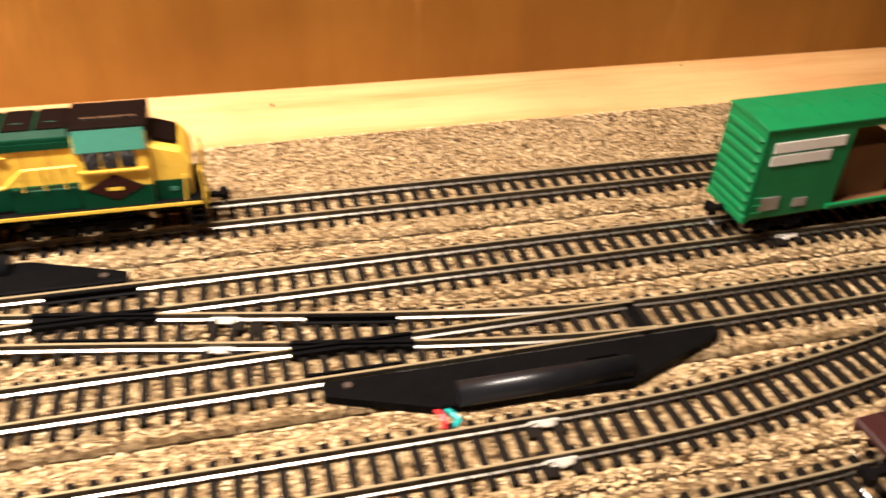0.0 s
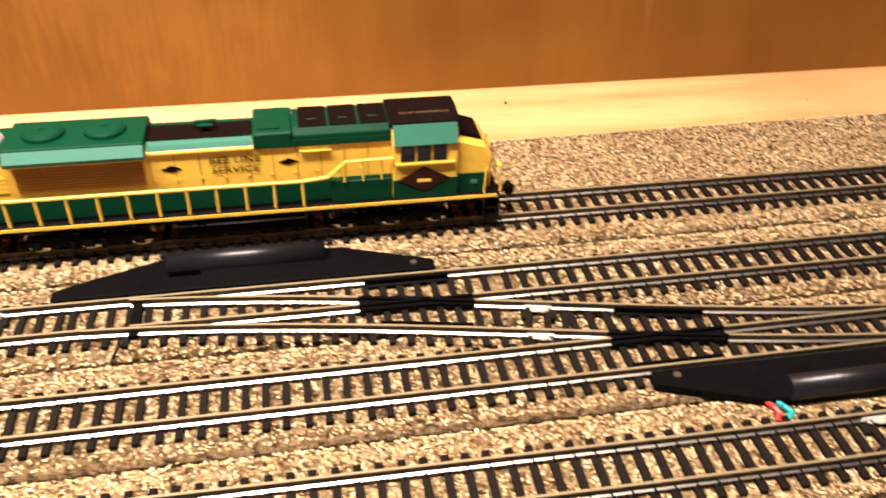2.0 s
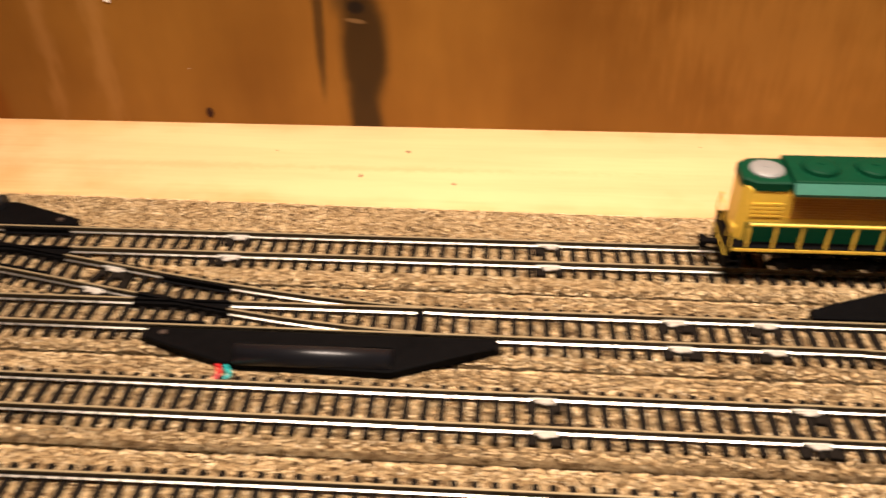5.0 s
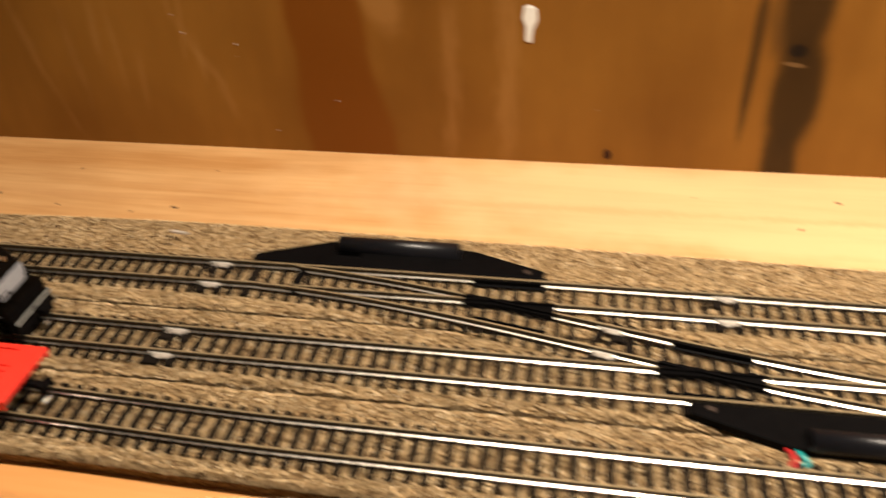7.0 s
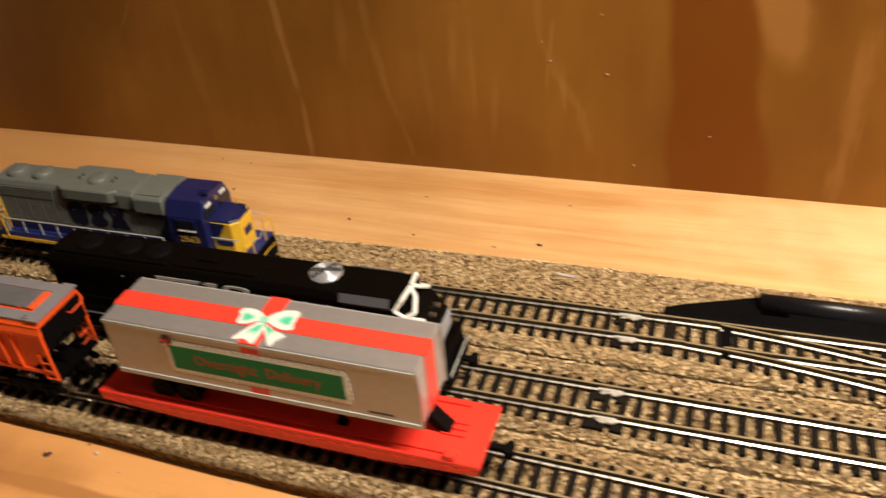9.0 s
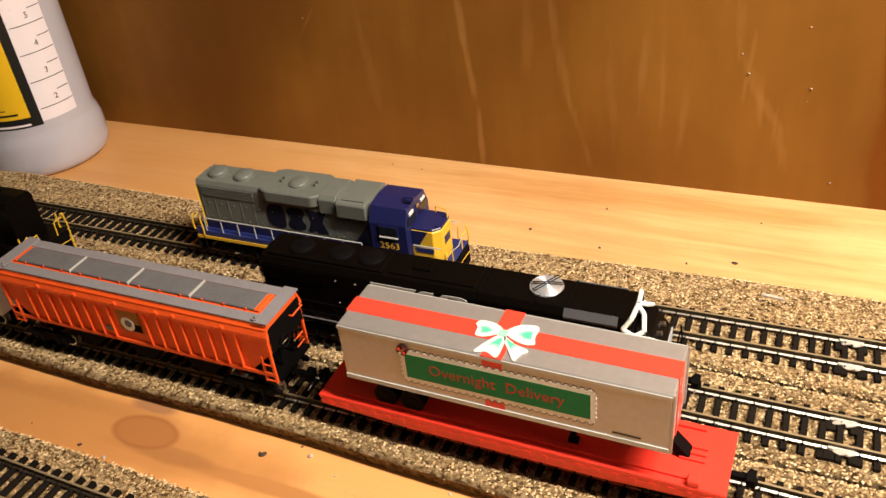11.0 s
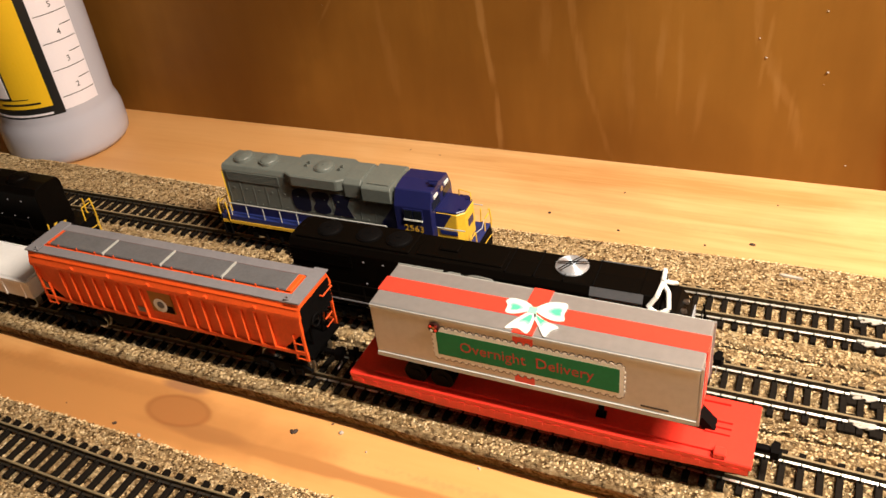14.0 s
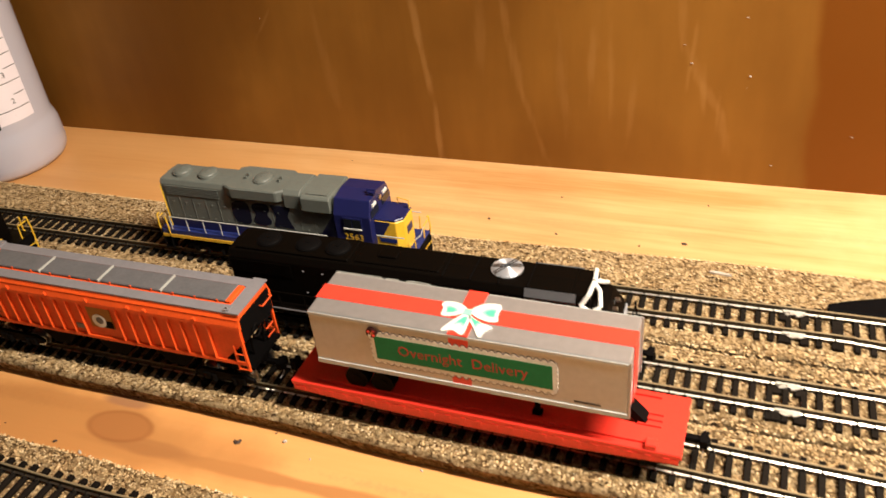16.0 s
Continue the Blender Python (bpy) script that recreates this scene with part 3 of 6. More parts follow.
crossover_things(cross_ab, track_a, track_b, (0.154, 0.257, 0.303, 0.350, 0.397, 0.500), ("turnout leading off the back track, black frog", "turnout joining the middle track, black frog"))
crossover_things(cross_bc, track_b, track_c, (0.682, 0.785, 0.832, 0.880, 0.927, 1.034), ("turnout leading off the middle track, black frog", "turnout joining the front track, black frog"))


def switch_machine(x, y, turn, label, wires):
    """Low black solenoid case beside a turnout: tapered base, half-round tube, slot, screw and wire ends. Local +y is away from the rails."""
    ob = thing("switch_machine", label, "switch machine", x, y, CORK_Z, turn, group="switch machines beside the turnouts")
    out = [(-0.079, 0.001), (-0.079, 0.0075), (-0.040, 0.0215), (0.034, 0.0240), (0.070, 0.0100), (0.079, 0.0065), (0.079, 0.001)]
    part("base", prism(out, "z", 0.0, 0.0046, 0.0006), BLACK, ob)
    bm = bmesh.new()
    arc = [(0.0178 + 0.0050 * math.cos(a), 0.0040 + 0.0066 * math.sin(a)) for a in [math.pi * i / 20 for i in range(21)]]
    extrude(bm, arc, "x", -0.033, 0.034)
    bm.normal_update()
    for f in bm.faces:
        f.smooth = abs(f.normal.x) < 0.5 and len(f.verts) == 4
    part("tube", bm, SHINY_BLACK, ob, "glossy half-round solenoid cover", smooth=False)
    # No opening is cut: the slot's darkness is a raised black patch.
    part("slot", boxes((0.020, 0.033, 0.0096, 0.0124, 0.0046, 0.0050)), SLOT_BLACK, ob)
    bm = bmesh.new()
    rod(bm, (-0.070, 0.005, 0.004), (-0.070, 0.005, 0.0054), 0.0015, 10)
    part("screw", bm, DARK_BIT, ob)
    if wires:
        for name, mat, dx in (("red_wire", RED_WIRE, 0.0), ("green_wire", TEAL_WIRE, 0.0035)):
            pts = [(-0.041 + dx, 0.0205, 0.002), (-0.040 + dx, 0.0235, 0.0026), (-0.039 + dx * 1.4, 0.0262, 0.0018), (-0.0405 + dx, 0.0285, 0.0006)]
            part(name, polyrod(pts, 0.0011, 6), mat, ob)
    return ob


switch_machine(0.442, -0.0645, 180, "low black plastic switch machine with red and green wire ends", True).scale.x = -1
switch_machine(0.968, -0.1165, 180, "low black plastic switch machine with red and green wire ends", True).scale.x = -1
switch_machine(0.217, 0.0105, 0, "low black plastic switch machine at the back board edge", False).scale.x = -1
switch_machine(0.741, -0.0440, 0, "low black plastic switch machine between two tracks", False).scale.x = -1

# ---- paints ----
def paint(name, rgb, rough=0.42, **k):
    return material(name, rgb, rough, vary=k.pop("vary", 0.12), scale=k.pop("scale", 90), **k)


HOOD_GREY = paint("grey moulded body paint", (0.135, 0.147, 0.130), 0.45)
EMBLEM_BLUE = paint("very dark blue printed emblem", (0.0060, 0.0065, 0.020), 0.6, spec=0.15)
NAVY = paint("dark blue body paint", (0.012, 0.014, 0.080), 0.36)
SILL_BLUE = paint("mid blue sill paint", (0.020, 0.031, 0.150), 0.4)
LOCO_YELLOW = paint("warm yellow body paint", (0.78, 0.47, 0.03), 0.4)
RAIL_PAINT = paint("pale grey handrail plastic", (0.45, 0.45, 0.42), 0.45)
GLASS_DARK = material("smoked cab glazing", (0.012, 0.014, 0.018), 0.1, vary=0.1)
WHITE = paint("white paint", (0.78, 0.77, 0.72), 0.4)
BRIGHT_WHITE = paint("clean white car paint", (0.93, 0.92, 0.92), 0.4, vary=0.04)
LIGHT_YELLOW = paint("lemon body paint", (0.76, 0.490, 0.055), 0.4)
GREEN_ROOF = paint("mid green roof paint", (0.0010, 0.040, 0.017), 0.5, spec=0.10)
# Blue-green mark paint; along roof edges and slopes it is a painted highlight.
TEAL = paint("blue-green paint and edge highlight", (0.038, 0.165, 0.115), 0.4)
DEEP_GREEN = paint("deep green stripe paint", (0.0010, 0.036, 0.0155), 0.5, spec=0.12)
ROOF_BROWN = paint("dull dark brown roof paint", (0.0065, 0.0032, 0.0022), 0.7, spec=0.03)
# Amber for small marks; on the radiator screens it is painted overhang shadow.
AMBER_SHADE = paint("amber paint and radiator shade", (0.36, 0.155, 0.018), 0.5)
DARK_CAR = paint("dark maroon car paint", (0.030, 0.006, 0.005), 0.5)
MAROON = paint("dark maroon emblem", (0.026, 0.007, 0.005), 0.5, spec=0.15)
ENGINE_BLACK = paint("black locomotive paint", (0.0030, 0.0022, 0.0016), 0.42, spec=0.04)
UNDER = paint("black underframe plastic", (0.0035, 0.003, 0.003), 0.65, spec=0.05)
STEEL = material("turned steel", (0.55, 0.53, 0.5), 0.28, 1.0, vary=0.2, scale=200)
FAN_METAL = material("bright spun fan metal", (0.80, 0.85, 0.92), 0.40, 0.75, vary=0.1, scale=120)
FAN_METAL.node_tree.nodes["Principled BSDF"].inputs["Anisotropic"].default_value = 0.9
FAN_METAL.node_tree.nodes["Principled BSDF"].inputs["Anisotropic Rotation"].default_value = 0.25
_t = FAN_METAL.node_tree.nodes.new("ShaderNodeTangent")
_t.direction_type, _t.axis = "RADIAL", "Z"
FAN_METAL.node_tree.links.new(_t.outputs[0], FAN_METAL.node_tree.nodes["Principled BSDF"].inputs["Tangent"])
FAN_PALE = material("pale silver fan paint", (0.34, 0.34, 0.33), 0.4, 0.4, vary=0.15, scale=200)
HOPPER_ORANGE = paint("bright orange car paint", (0.82, 0.098, 0.012), 0.45)
BAND_GREY = paint("pale blue-grey band", (0.36, 0.37, 0.40), 0.45)
ROOF_GREY = paint("dull grey roof walk", (0.21, 0.20, 0.215), 0.5)
HATCH = paint("dark grey hatch cover", (0.085, 0.085, 0.092), 0.4)
FLAT_RED = paint("bright red flatcar plastic", (0.80, 0.040, 0.022), 0.4)
RIBBON = paint("red printed ribbon", (0.78, 0.055, 0.03), 0.4)
SILVER = material("satin silver trailer paint", (0.49, 0.475, 0.470), 0.36, 0.65, vary=0.10, scale=40)
CAR_HATCH = paint("mid grey hatch cover", (0.125, 0.125, 0.132), 0.4, vary=0.2)
LABEL_GREEN = paint("printed green label", (0.0015, 0.16, 0.055), 0.5, spec=0.25)
BOW_GREEN = paint("printed mint green", (0.10, 0.56, 0.34), 0.45)
BOW_PALE = paint("printed pale green", (0.30, 0.67, 0.48), 0.45)
BOW_MINT = paint("printed faint green", (0.56, 0.74, 0.63), 0.45)
LETTER_RED = paint("printed red lettering", (0.34, 0.018, 0.014), 0.45)
BOX_GREEN = paint("bright green boxcar paint", (0.006, 0.165, 0.048), 0.5, spec=0.3)
WOOD_LOAD = paint("brown load behind the door", (0.20, 0.085, 0.03), 0.7)
POLY = bpy.data.materials.new("milky translucent polyethylene")
POLY.use_nodes = True
_b = POLY.node_tree.nodes["Principled BSDF"]
_b.inputs["Base Color"].default_value = (0.58, 0.565, 0.64, 1)
_b.inputs["Roughness"].default_value = 0.2
_b.inputs["Subsurface Weight"].default_value = 0.5
_b.inputs["Subsurface Radius"].default_value = (0.02, 0.02, 0.02)
_b.inputs["Transmission Weight"].default_value = 0.15
STICKER_YELLOW = paint("yellow bottle label", (0.85, 0.52, 0.015), 0.3, vary=0.03)
STICKER_WHITE = paint("white bottle scale", (0.87, 0.81, 0.87), 0.3, vary=0.02)
INK = paint("black printed ink", (0.012, 0.012, 0.012), 0.4)


# ---- rolling stock parts ----
def wheel_bm(x, y, r, s):
    bm = bmesh.new()
    rod(bm, (x, y, r), (x, y + s * 0.0026, r), r, 18)
    rod(bm, (x, y - s * 0.0008, r), (x, y, r), r + 0.0007, 18)
    rod(bm, (x, y + s * 0.0026, r), (x, y + s * 0.0031, r), r * 0.35, 10)
    return bm


def truck(parent, xc, axles, r=0.0055, mat=None, frame_y=0.0125, wheel_mat=None):
    """A bogie: bolster with side frames, springs, journals, axles and wheels."""
    mat = mat or UNDER
    half = max(axles) + 0.0070
    body = part("truck", boxes((xc - half + 0.004, xc + half - 0.004, -0.0075, 0.0075, 0.0065, 0.0110), bevel=0.0008), mat, parent)
    for s in (-1, 1):
        bm = bmesh.new()
        y = s * frame_y
        extrude(bm, [(xc - half, 0.0075), (xc - half * 0.7, 0.0098), (xc + half * 0.7, 0.0098), (xc + half, 0.0075), (xc + half, 0.0055), (xc + half * 0.55, 0.0045), (xc - half * 0.55, 0.0045), (xc - half, 0.0055)], "y", y - 0.0009, y + 0.0009)
        for a in axles:
            box(bm, xc + a - 0.0022, xc + a + 0.0022, y + s * 0.0008 - 0.0009, y + s * 0.0008 + 0.0009, 0.0035, 0.0082, 0.0004)
        for a in (-0.006, 0.006):
            rod(bm, (xc + a, y + s * 0.0008, 0.0030), (xc + a, y + s * 0.0008, 0.0075), 0.0013, 8)
        part("side_frame", bm, mat, body)
        for a in axles:
            part("wheel", wheel_bm(xc + a, s * 0.0074, r, s), wheel_mat or STEEL, body, "" if wheel_mat else "blackened steel wheel with bright tread")
    for a in axles:
        part("axle", rods([((xc + a, -0.0075, r), (xc + a, 0.0075, r))], 0.0011, 8), STEEL, body)
    return body


def coupler(parent, x, s, z=0.0098):
    bm = bmesh.new()
    box(bm, min(x, x + s * 0.0075), max(x, x + s * 0.0075), -0.0014, 0.0014, z - 0.0012, z + 0.0012, 0.0003)
    extrude(bm, [(x + s * 0.0070, -0.0032), (x + s * 0.0100, -0.0032), (x + s * 0.0112, -0.0012), (x + s * 0.0098, 0.0006), (x + s * 0.0104, 0.0030), (x + s * 0.0078, 0.0034), (x + s * 0.0066, 0.0010)], "z", z - 0.0020, z + 0.0020)
    part("coupler", bm, UNDER, parent)
    part("coupler_trip_pin", polyrod([(x + s * 0.0085, 0.0, z - 0.0018), (x + s * 0.0085, 0.0, z - 0.0062), (x + s * 0.0080, -0.0040, z - 0.0070)], 0.00035, 5), STEEL, parent)


def roof_fan(parent, x, y, z, r, mat, cap=None):
    """A round roof fan: low drum, domed cap, and hub with radial bars."""
    bm = bmesh.new()
    rod(bm, (x, y, z - 0.0012), (x, y, z + 0.0005), r, 28, r * 0.97)
    fan = part("fan", bm, mat, parent)
    dome = bmesh.new()
    for k, (ra, rb, h) in enumerate(((0.90, 0.84, 0.0006), (0.84, 0.62, 0.0005), (0.62, 0.28, 0.0003))):
        z0 = z + 0.0005 + (0.0, 0.0006, 0.0011)[k]
        rod(dome, (x, y, z0), (x, y, z0 + h), r * ra, 28, r * rb)
    part("fan_cap", dome, cap or mat, fan)
    bm = bmesh.new()
    rod(bm, (x, y, z + 0.0019), (x, y, z + 0.0022), r * 0.2, 12)
    part("fan_hub", bm, cap or mat, fan)


def wrapped(outline, x0, x1, bevel=0.0004):
    """A body whose cross-section (y, z) is given for the +y half, mirrored, from x0 to x1."""
    full = outline + [(-a, b) for a, b in outline[::-1]]
    return prism(full, "x", x0, x1, bevel)


def plate(parent, name, points, y, mat, thick=0.00025, label=""):
    """A thin panel standing on a side wall at y; points in (x, z)."""
    s = 1 if y > 0 else -1
    return part(name, prism(points, "y", y, y + s * thick), mat, parent, label)


def handrail(parent, xs, y, z0, z1, mat, post, r=0.00042, rise=()):
    """A rail on stanchions along one walkway; rise: later (x, z) points of a raised end."""
    pts = [(xs[0], y, z1), (xs[-1], y, z1)] + [(x, y, z) for x, z in rise]
    part("handrail", polyrod(pts, r * 1.25, 6), mat, parent)
    for x in xs:
        part("stanchion", rods([((x, y, z0), (x, y, z1))], r, 6), post, parent)


def end_steps(parent, x, s, deck, mat, rail_mat, half=0.0150, top=0.0300, low=None):
    """Step well, end handrails and pilot at one end of a locomotive."""
    part("pilot", prism([(-0.0135, deck - 0.001), (0.0135, deck - 0.001), (0.0135, 0.0045), (0.009, 0.0025), (-0.009, 0.0025), (-0.0135, 0.0045)], "x", x - 0.0006, x + 0.0006), UNDER, parent)
    for side in (-1, 1):
        y = side * half
        for k, z in enumerate((0.0045, 0.0085, 0.0125)):
            part("step", boxes((min(x, x - s * 0.0060), max(x, x - s * 0.0060), min(y, y - side * 0.004), max(y, y - side * 0.004), z, z + 0.0006)), mat, parent)
        part("step_side", rods([((x, y, 0.0040), (x, y, deck)), ((x - s * 0.0062, y, 0.0040), (x - s * 0.0062, y, deck))], 0.0006, 6), low or rail_mat, parent)
        part("grab_rail", polyrod([(x, y, deck - (0.004 if low else 0.010)), (x + s * 0.0008, y, deck + 0.003), (x, y, top), (x, y - side * 0.0018, top + 0.0004)], 0.0005, 6), rail_mat, parent)
        part("grab_rail", polyrod([(x - s * 0.0065, y, deck - (0.005 if low else 0.011)), (x - s * 0.0068, y, deck), (x - s * 0.0062, y, top - 0.001)], 0.0005, 6), rail_mat, parent)
        part("end_rail", polyrod([(x, y - side * 0.0015, top - 0.002), (x, y - side * 0.008, top - 0.002), (x, y - side * 0.0085, deck), ], 0.0004, 6), rail_mat, parent)
    part("uncoupling_bar", polyrod([(x + s * 0.0012, -0.0135, deck - 0.007), (x + s * 0.0018, -0.004, deck - 0.0055), (x + s * 0.0018, 0.004, deck - 0.0055), (x + s * 0.0012, 0.0135, deck - 0.007)], 0.0003, 5), rail_mat, parent)
    part("air_hose", polyrod([(x + s * 0.0010, 0.005, deck - 0.006), (x + s * 0.0035, 0.0055, deck - 0.010), (x + s * 0.0030, 0.006, deck - 0.014)], 0.0005, 5), UNDER, parent)


def latches(parent, xs, zs, y, mat):
    s = 1 if y > 0 else -1
    for x in xs:
        for z in zs:
            part("door_latch", boxes((x - 0.0004, x + 0.0004, min(y, y + s * 0.0005), max(y, y + s * 0.0005), z - 0.0003, z + 0.0003)), mat, parent)


def slats(parent, name, x0, x1, z0, z1, n, y, mat):
    s = 1 if y > 0 else -1
    for i in range(n):
        z = z0 + (z1 - z0) * (i + 0.5) / n
        part(name, boxes((x0, x1, min(y, y + s * 0.0004), max(y, y + s * 0.0004), z - (z1 - z0) / n * 0.28, z + (z1 - z0) / n * 0.28)), mat, parent)


# ---- grey and blue four-axle locomotive ----
def grey_blue_locomotive(x, y):
    ob = thing("diesel_locomotive", "grey and dark blue model diesel locomotive with yellow nose", "model locomotive", x, y, RAIL_Z)
    deck = 0.0195
    part("frame", boxes((-0.0975, 0.0970, -0.0150, 0.0150, 0.0150, deck), bevel=0.0004), SILL_BLUE, ob)
    for s in (-1, 1):
        plate(ob, "sill_stripe", [(-0.0970, 0.0135), (0.0965, 0.0135), (0.0965, 0.0157), (-0.0970, 0.0157)], s * 0.0150, LOCO_YELLOW, 0.0004)
        plate(ob, "hood_skirt", [(-0.0900, deck), (0.0455, deck), (0.0455, deck + 0.0062), (-0.0900, deck + 0.0062)], s * 0.0106, NAVY)
    # long hood
    hood = [(0.0106, deck), (0.0106, 0.0515), (0.0090, 0.0545), (0.0, 0.0552)]
    part("long_hood", wrapped(hood, -0.0900, 0.0455), HOOD_GREY, ob)
    part("hood_end", prism([(-0.0900, -0.0106), (-0.0925, -0.0070), (-0.0925, 0.0070), (-0.0900, 0.0106)], "z", deck, 0.0535, 0.0004), HOOD_GREY, ob)
    part("hood_end_panel", boxes((-0.0932, -0.0925, -0.0068, 0.0068, deck, 0.0440)), SILL_BLUE, ob)
    for s in (-1, 1):
        part("end_stripe", prism([(-0.0926, s * 0.0070), (-0.0900, s * 0.0108), (-0.0905, s * 0.0112), (-0.0932, s * 0.0073)], "z", deck, 0.0500), LOCO_YELLOW, ob)
    part("brake_blister", prism([(-0.0380, 0.0104), (-0.0320, 0.0132), (0.0030, 0.0132), (0.0080, 0.0104), (0.0080, -0.0104), (0.0030, -0.0132), (-0.0320, -0.0132), (-0.0380, -0.0104)], "z", 0.0478, 0.0555, 0.0008), HOOD_GREY, ob)
    part("air_intake", wrapped([(0.0116, 0.0440), (0.0116, 0.0535), (0.0090, 0.0562), (0.0, 0.0566)], 0.0078, 0.0205), HOOD_GREY, ob)
    part("filter_box", wrapped([(0.0136, 0.0445), (0.0136, 0.0535), (0.0120, 0.0550), (0.0, 0.0552)], 0.0220, 0.0430), HOOD_GREY, ob)
    part("filter_grille", boxes((0.0255, 0.0410, -0.0108, -0.0040, 0.0552, 0.0557)), HOOD_GREY, ob, "pale grey filter panel")
    for fx in (-0.0780, -0.0570, -0.0130):
        roof_fan(ob, fx, 0.0, 0.0560, 0.0068, HOOD_GREY)
    for fx in (-0.0258, -0.0002):
        part("lifting_lug", boxes((fx - 0.0008, fx + 0.0008, -0.0022, -0.0012, 0.0552, 0.0575), (fx - 0.0008, fx + 0.0008, 0.0012, 0.0022, 0.0552, 0.0575)), HOOD_GREY, ob)
    for s in (-1, 1):
        slats(ob, "radiator_slat", -0.0870, -0.0440, 0.0440, 0.0510, 6, s * 0.0106, HOOD_GREY)
        latches(ob, [-0.083 + 0.0105 * i for i in range(12)], (0.0285, 0.0390), s * 0.0106, HOOD_GREY)
        for i in range(12):
            hx = -0.0880 + 0.0105 * i
            part("door_seam", boxes((hx, hx + 0.0003, s * 0.0106 - 0.0002, s * 0.0106 + 0.0002, deck + 0.007, 0.0425)), HOOD_GREY, ob)
        plate(ob, "cab_sweep", [(0.0300, deck + 0.0062), (0.0455, deck + 0.0062), (0.0455, 0.0440), (0.0430, 0.0425)], s * 0.0106, NAVY, 0.0003)
        # large dark emblem: plain blocks in a row
        e = s * 0.0106
        plate(ob, "emblem_block", rounded([(-0.0215, 0.0400), (-0.0235, 0.0442), (-0.0320, 0.0442), (-0.0352, 0.0405), (-0.0352, 0.0325), (-0.0320, 0.0285), (-0.0235, 0.0285), (-0.0215, 0.0325)], 3), e, EMBLEM_BLUE, 0.0003, "dark blue emblem block")
        plate(ob, "emblem_block", rounded([(-0.0058, 0.0405), (-0.0075, 0.0440), (-0.0170, 0.0440), (-0.0195, 0.0405), (-0.0170, 0.0365), (-0.0195, 0.0322), (-0.0170, 0.0287), (-0.0085, 0.0287), (-0.0058, 0.0322), (-0.0082, 0.0365)], 3), e, EMBLEM_BLUE, 0.0003, "dark blue emblem block")
        plate(ob, "emblem_block", [(-0.0046, 0.0286), (0.0108, 0.0286), (0.0074, 0.0362), (0.0108, 0.0440), (-0.0046, 0.0440), (-0.0012, 0.0362)], e, EMBLEM_BLUE, 0.0003, "dark blue emblem block")
    # cab
    cab = part("cab", wrapped([(0.0150, deck), (0.0150, 0.0455), (0.0110, 0.0550), (0.0, 0.0560)], 0.0455, 0.0714), NAVY, ob)
    for s in (-1, 1):
        plate(cab, "window_frame", [(0.0520, 0.0370), (0.0655, 0.0370), (0.0655, 0.0445), (0.0520, 0.0445)], s * 0.0150, NAVY, 0.0005)
        plate(cab, "window", [(0.0528, 0.0378), (0.0584, 0.0378), (0.0584, 0.0438), (0.0528, 0.0438)], s * 0.0150, GLASS_DARK, 0.0007)
        plate(cab, "window", [(0.0592, 0.0378), (0.0648, 0.0378), (0.0648, 0.0438), (0.0592, 0.0438)], s * 0.0150, GLASS_DARK, 0.0007)
        part("window_sill", boxes((0.0522, 0.0652, min(s * 0.0150, s * 0.0160), max(s * 0.0150, s * 0.0160), 0.0367, 0.0376)), WHITE, cab, "white window sill")
        words("road_number", "2563", 0.0062, LOCO_YELLOW, cab, pose(0.0585, s * 0.01525, 0.0308, 90, 0, 0 if s < 0 else 180), "yellow road number", squeeze=1.15)
        part("number_board", boxes((0.0705, 0.0722, min(s * 0.0050, s * 0.0100), max(s * 0.0050, s * 0.0100), 0.0498, 0.0516)), WHITE, cab, "pale number board")
        part("windshield", boxes((0.0712, 0.0718, min(s * 0.0025, s * 0.0125), max(s * 0.0025, s * 0.0125), 0.0435, 0.0485)), GLASS_DARK, cab)
        plate(cab, "cab_base", [(0.0455, deck), (0.0714, deck), (0.0740, 0.0230), (0.0455, 0.0230)], s * 0.0150, NAVY, 0.0006)
    part("horn", rods([((0.0690, -0.0040, 0.0560), (0.0690, -0.0040, 0.0578)), ((0.0660, -0.0040, 0.0580), (0.0730, -0.0040, 0.0582)), ((0.0680, -0.0060, 0.0578), (0.0735, -0.0060, 0.0578))], 0.0008, 8), NAVY, cab)
    part("headlight", rods([((0.0712, 0.0, 0.0510), (0.0726, 0.0, 0.0510))], 0.0016, 10), STEEL, cab)
    # short nose
    plan = [(0.0714, -0.0100), (0.0860, -0.0100), (0.0906, -0.0060), (0.0906, 0.0060), (0.0860, 0.0100), (0.0714, 0.0100)]
    nose = part("nose", prism(plan, "z", deck, 0.0405, 0.0004), LOCO_YELLOW, ob, "yellow nose with blue top")
    part("nose_top", prism([(a - 0.0002, b * 0.96) for a, b in plan], "z", 0.0405, 0.0420, 0.0005), NAVY, nose)
    for s in (-1, 1):
        plate(nose, "nose_sweep", [(0.0714, 0.0300), (0.0760, 0.0300), (0.0830, 0.0405), (0.0714, 0.0405)], s * 0.0100, NAVY, 0.0003)
        plate(nose, "nose_stripe", [(0.0745, 0.0262), (0.0860, 0.0262), (0.0860, 0.0290), (0.0735, 0.0290)], s * 0.0100, SILL_BLUE, 0.0003)
        part("sand_filler", boxes((0.0860, 0.0880, min(s * 0.0045, s * 0.0062), max(s * 0.0045, s * 0.0062), 0.0420, 0.0427)), NAVY, nose)
    part("nose_emblem", boxes((0.0906, 0.0909, -0.0035, 0.0035, 0.0290, 0.0340)), NAVY, nose)
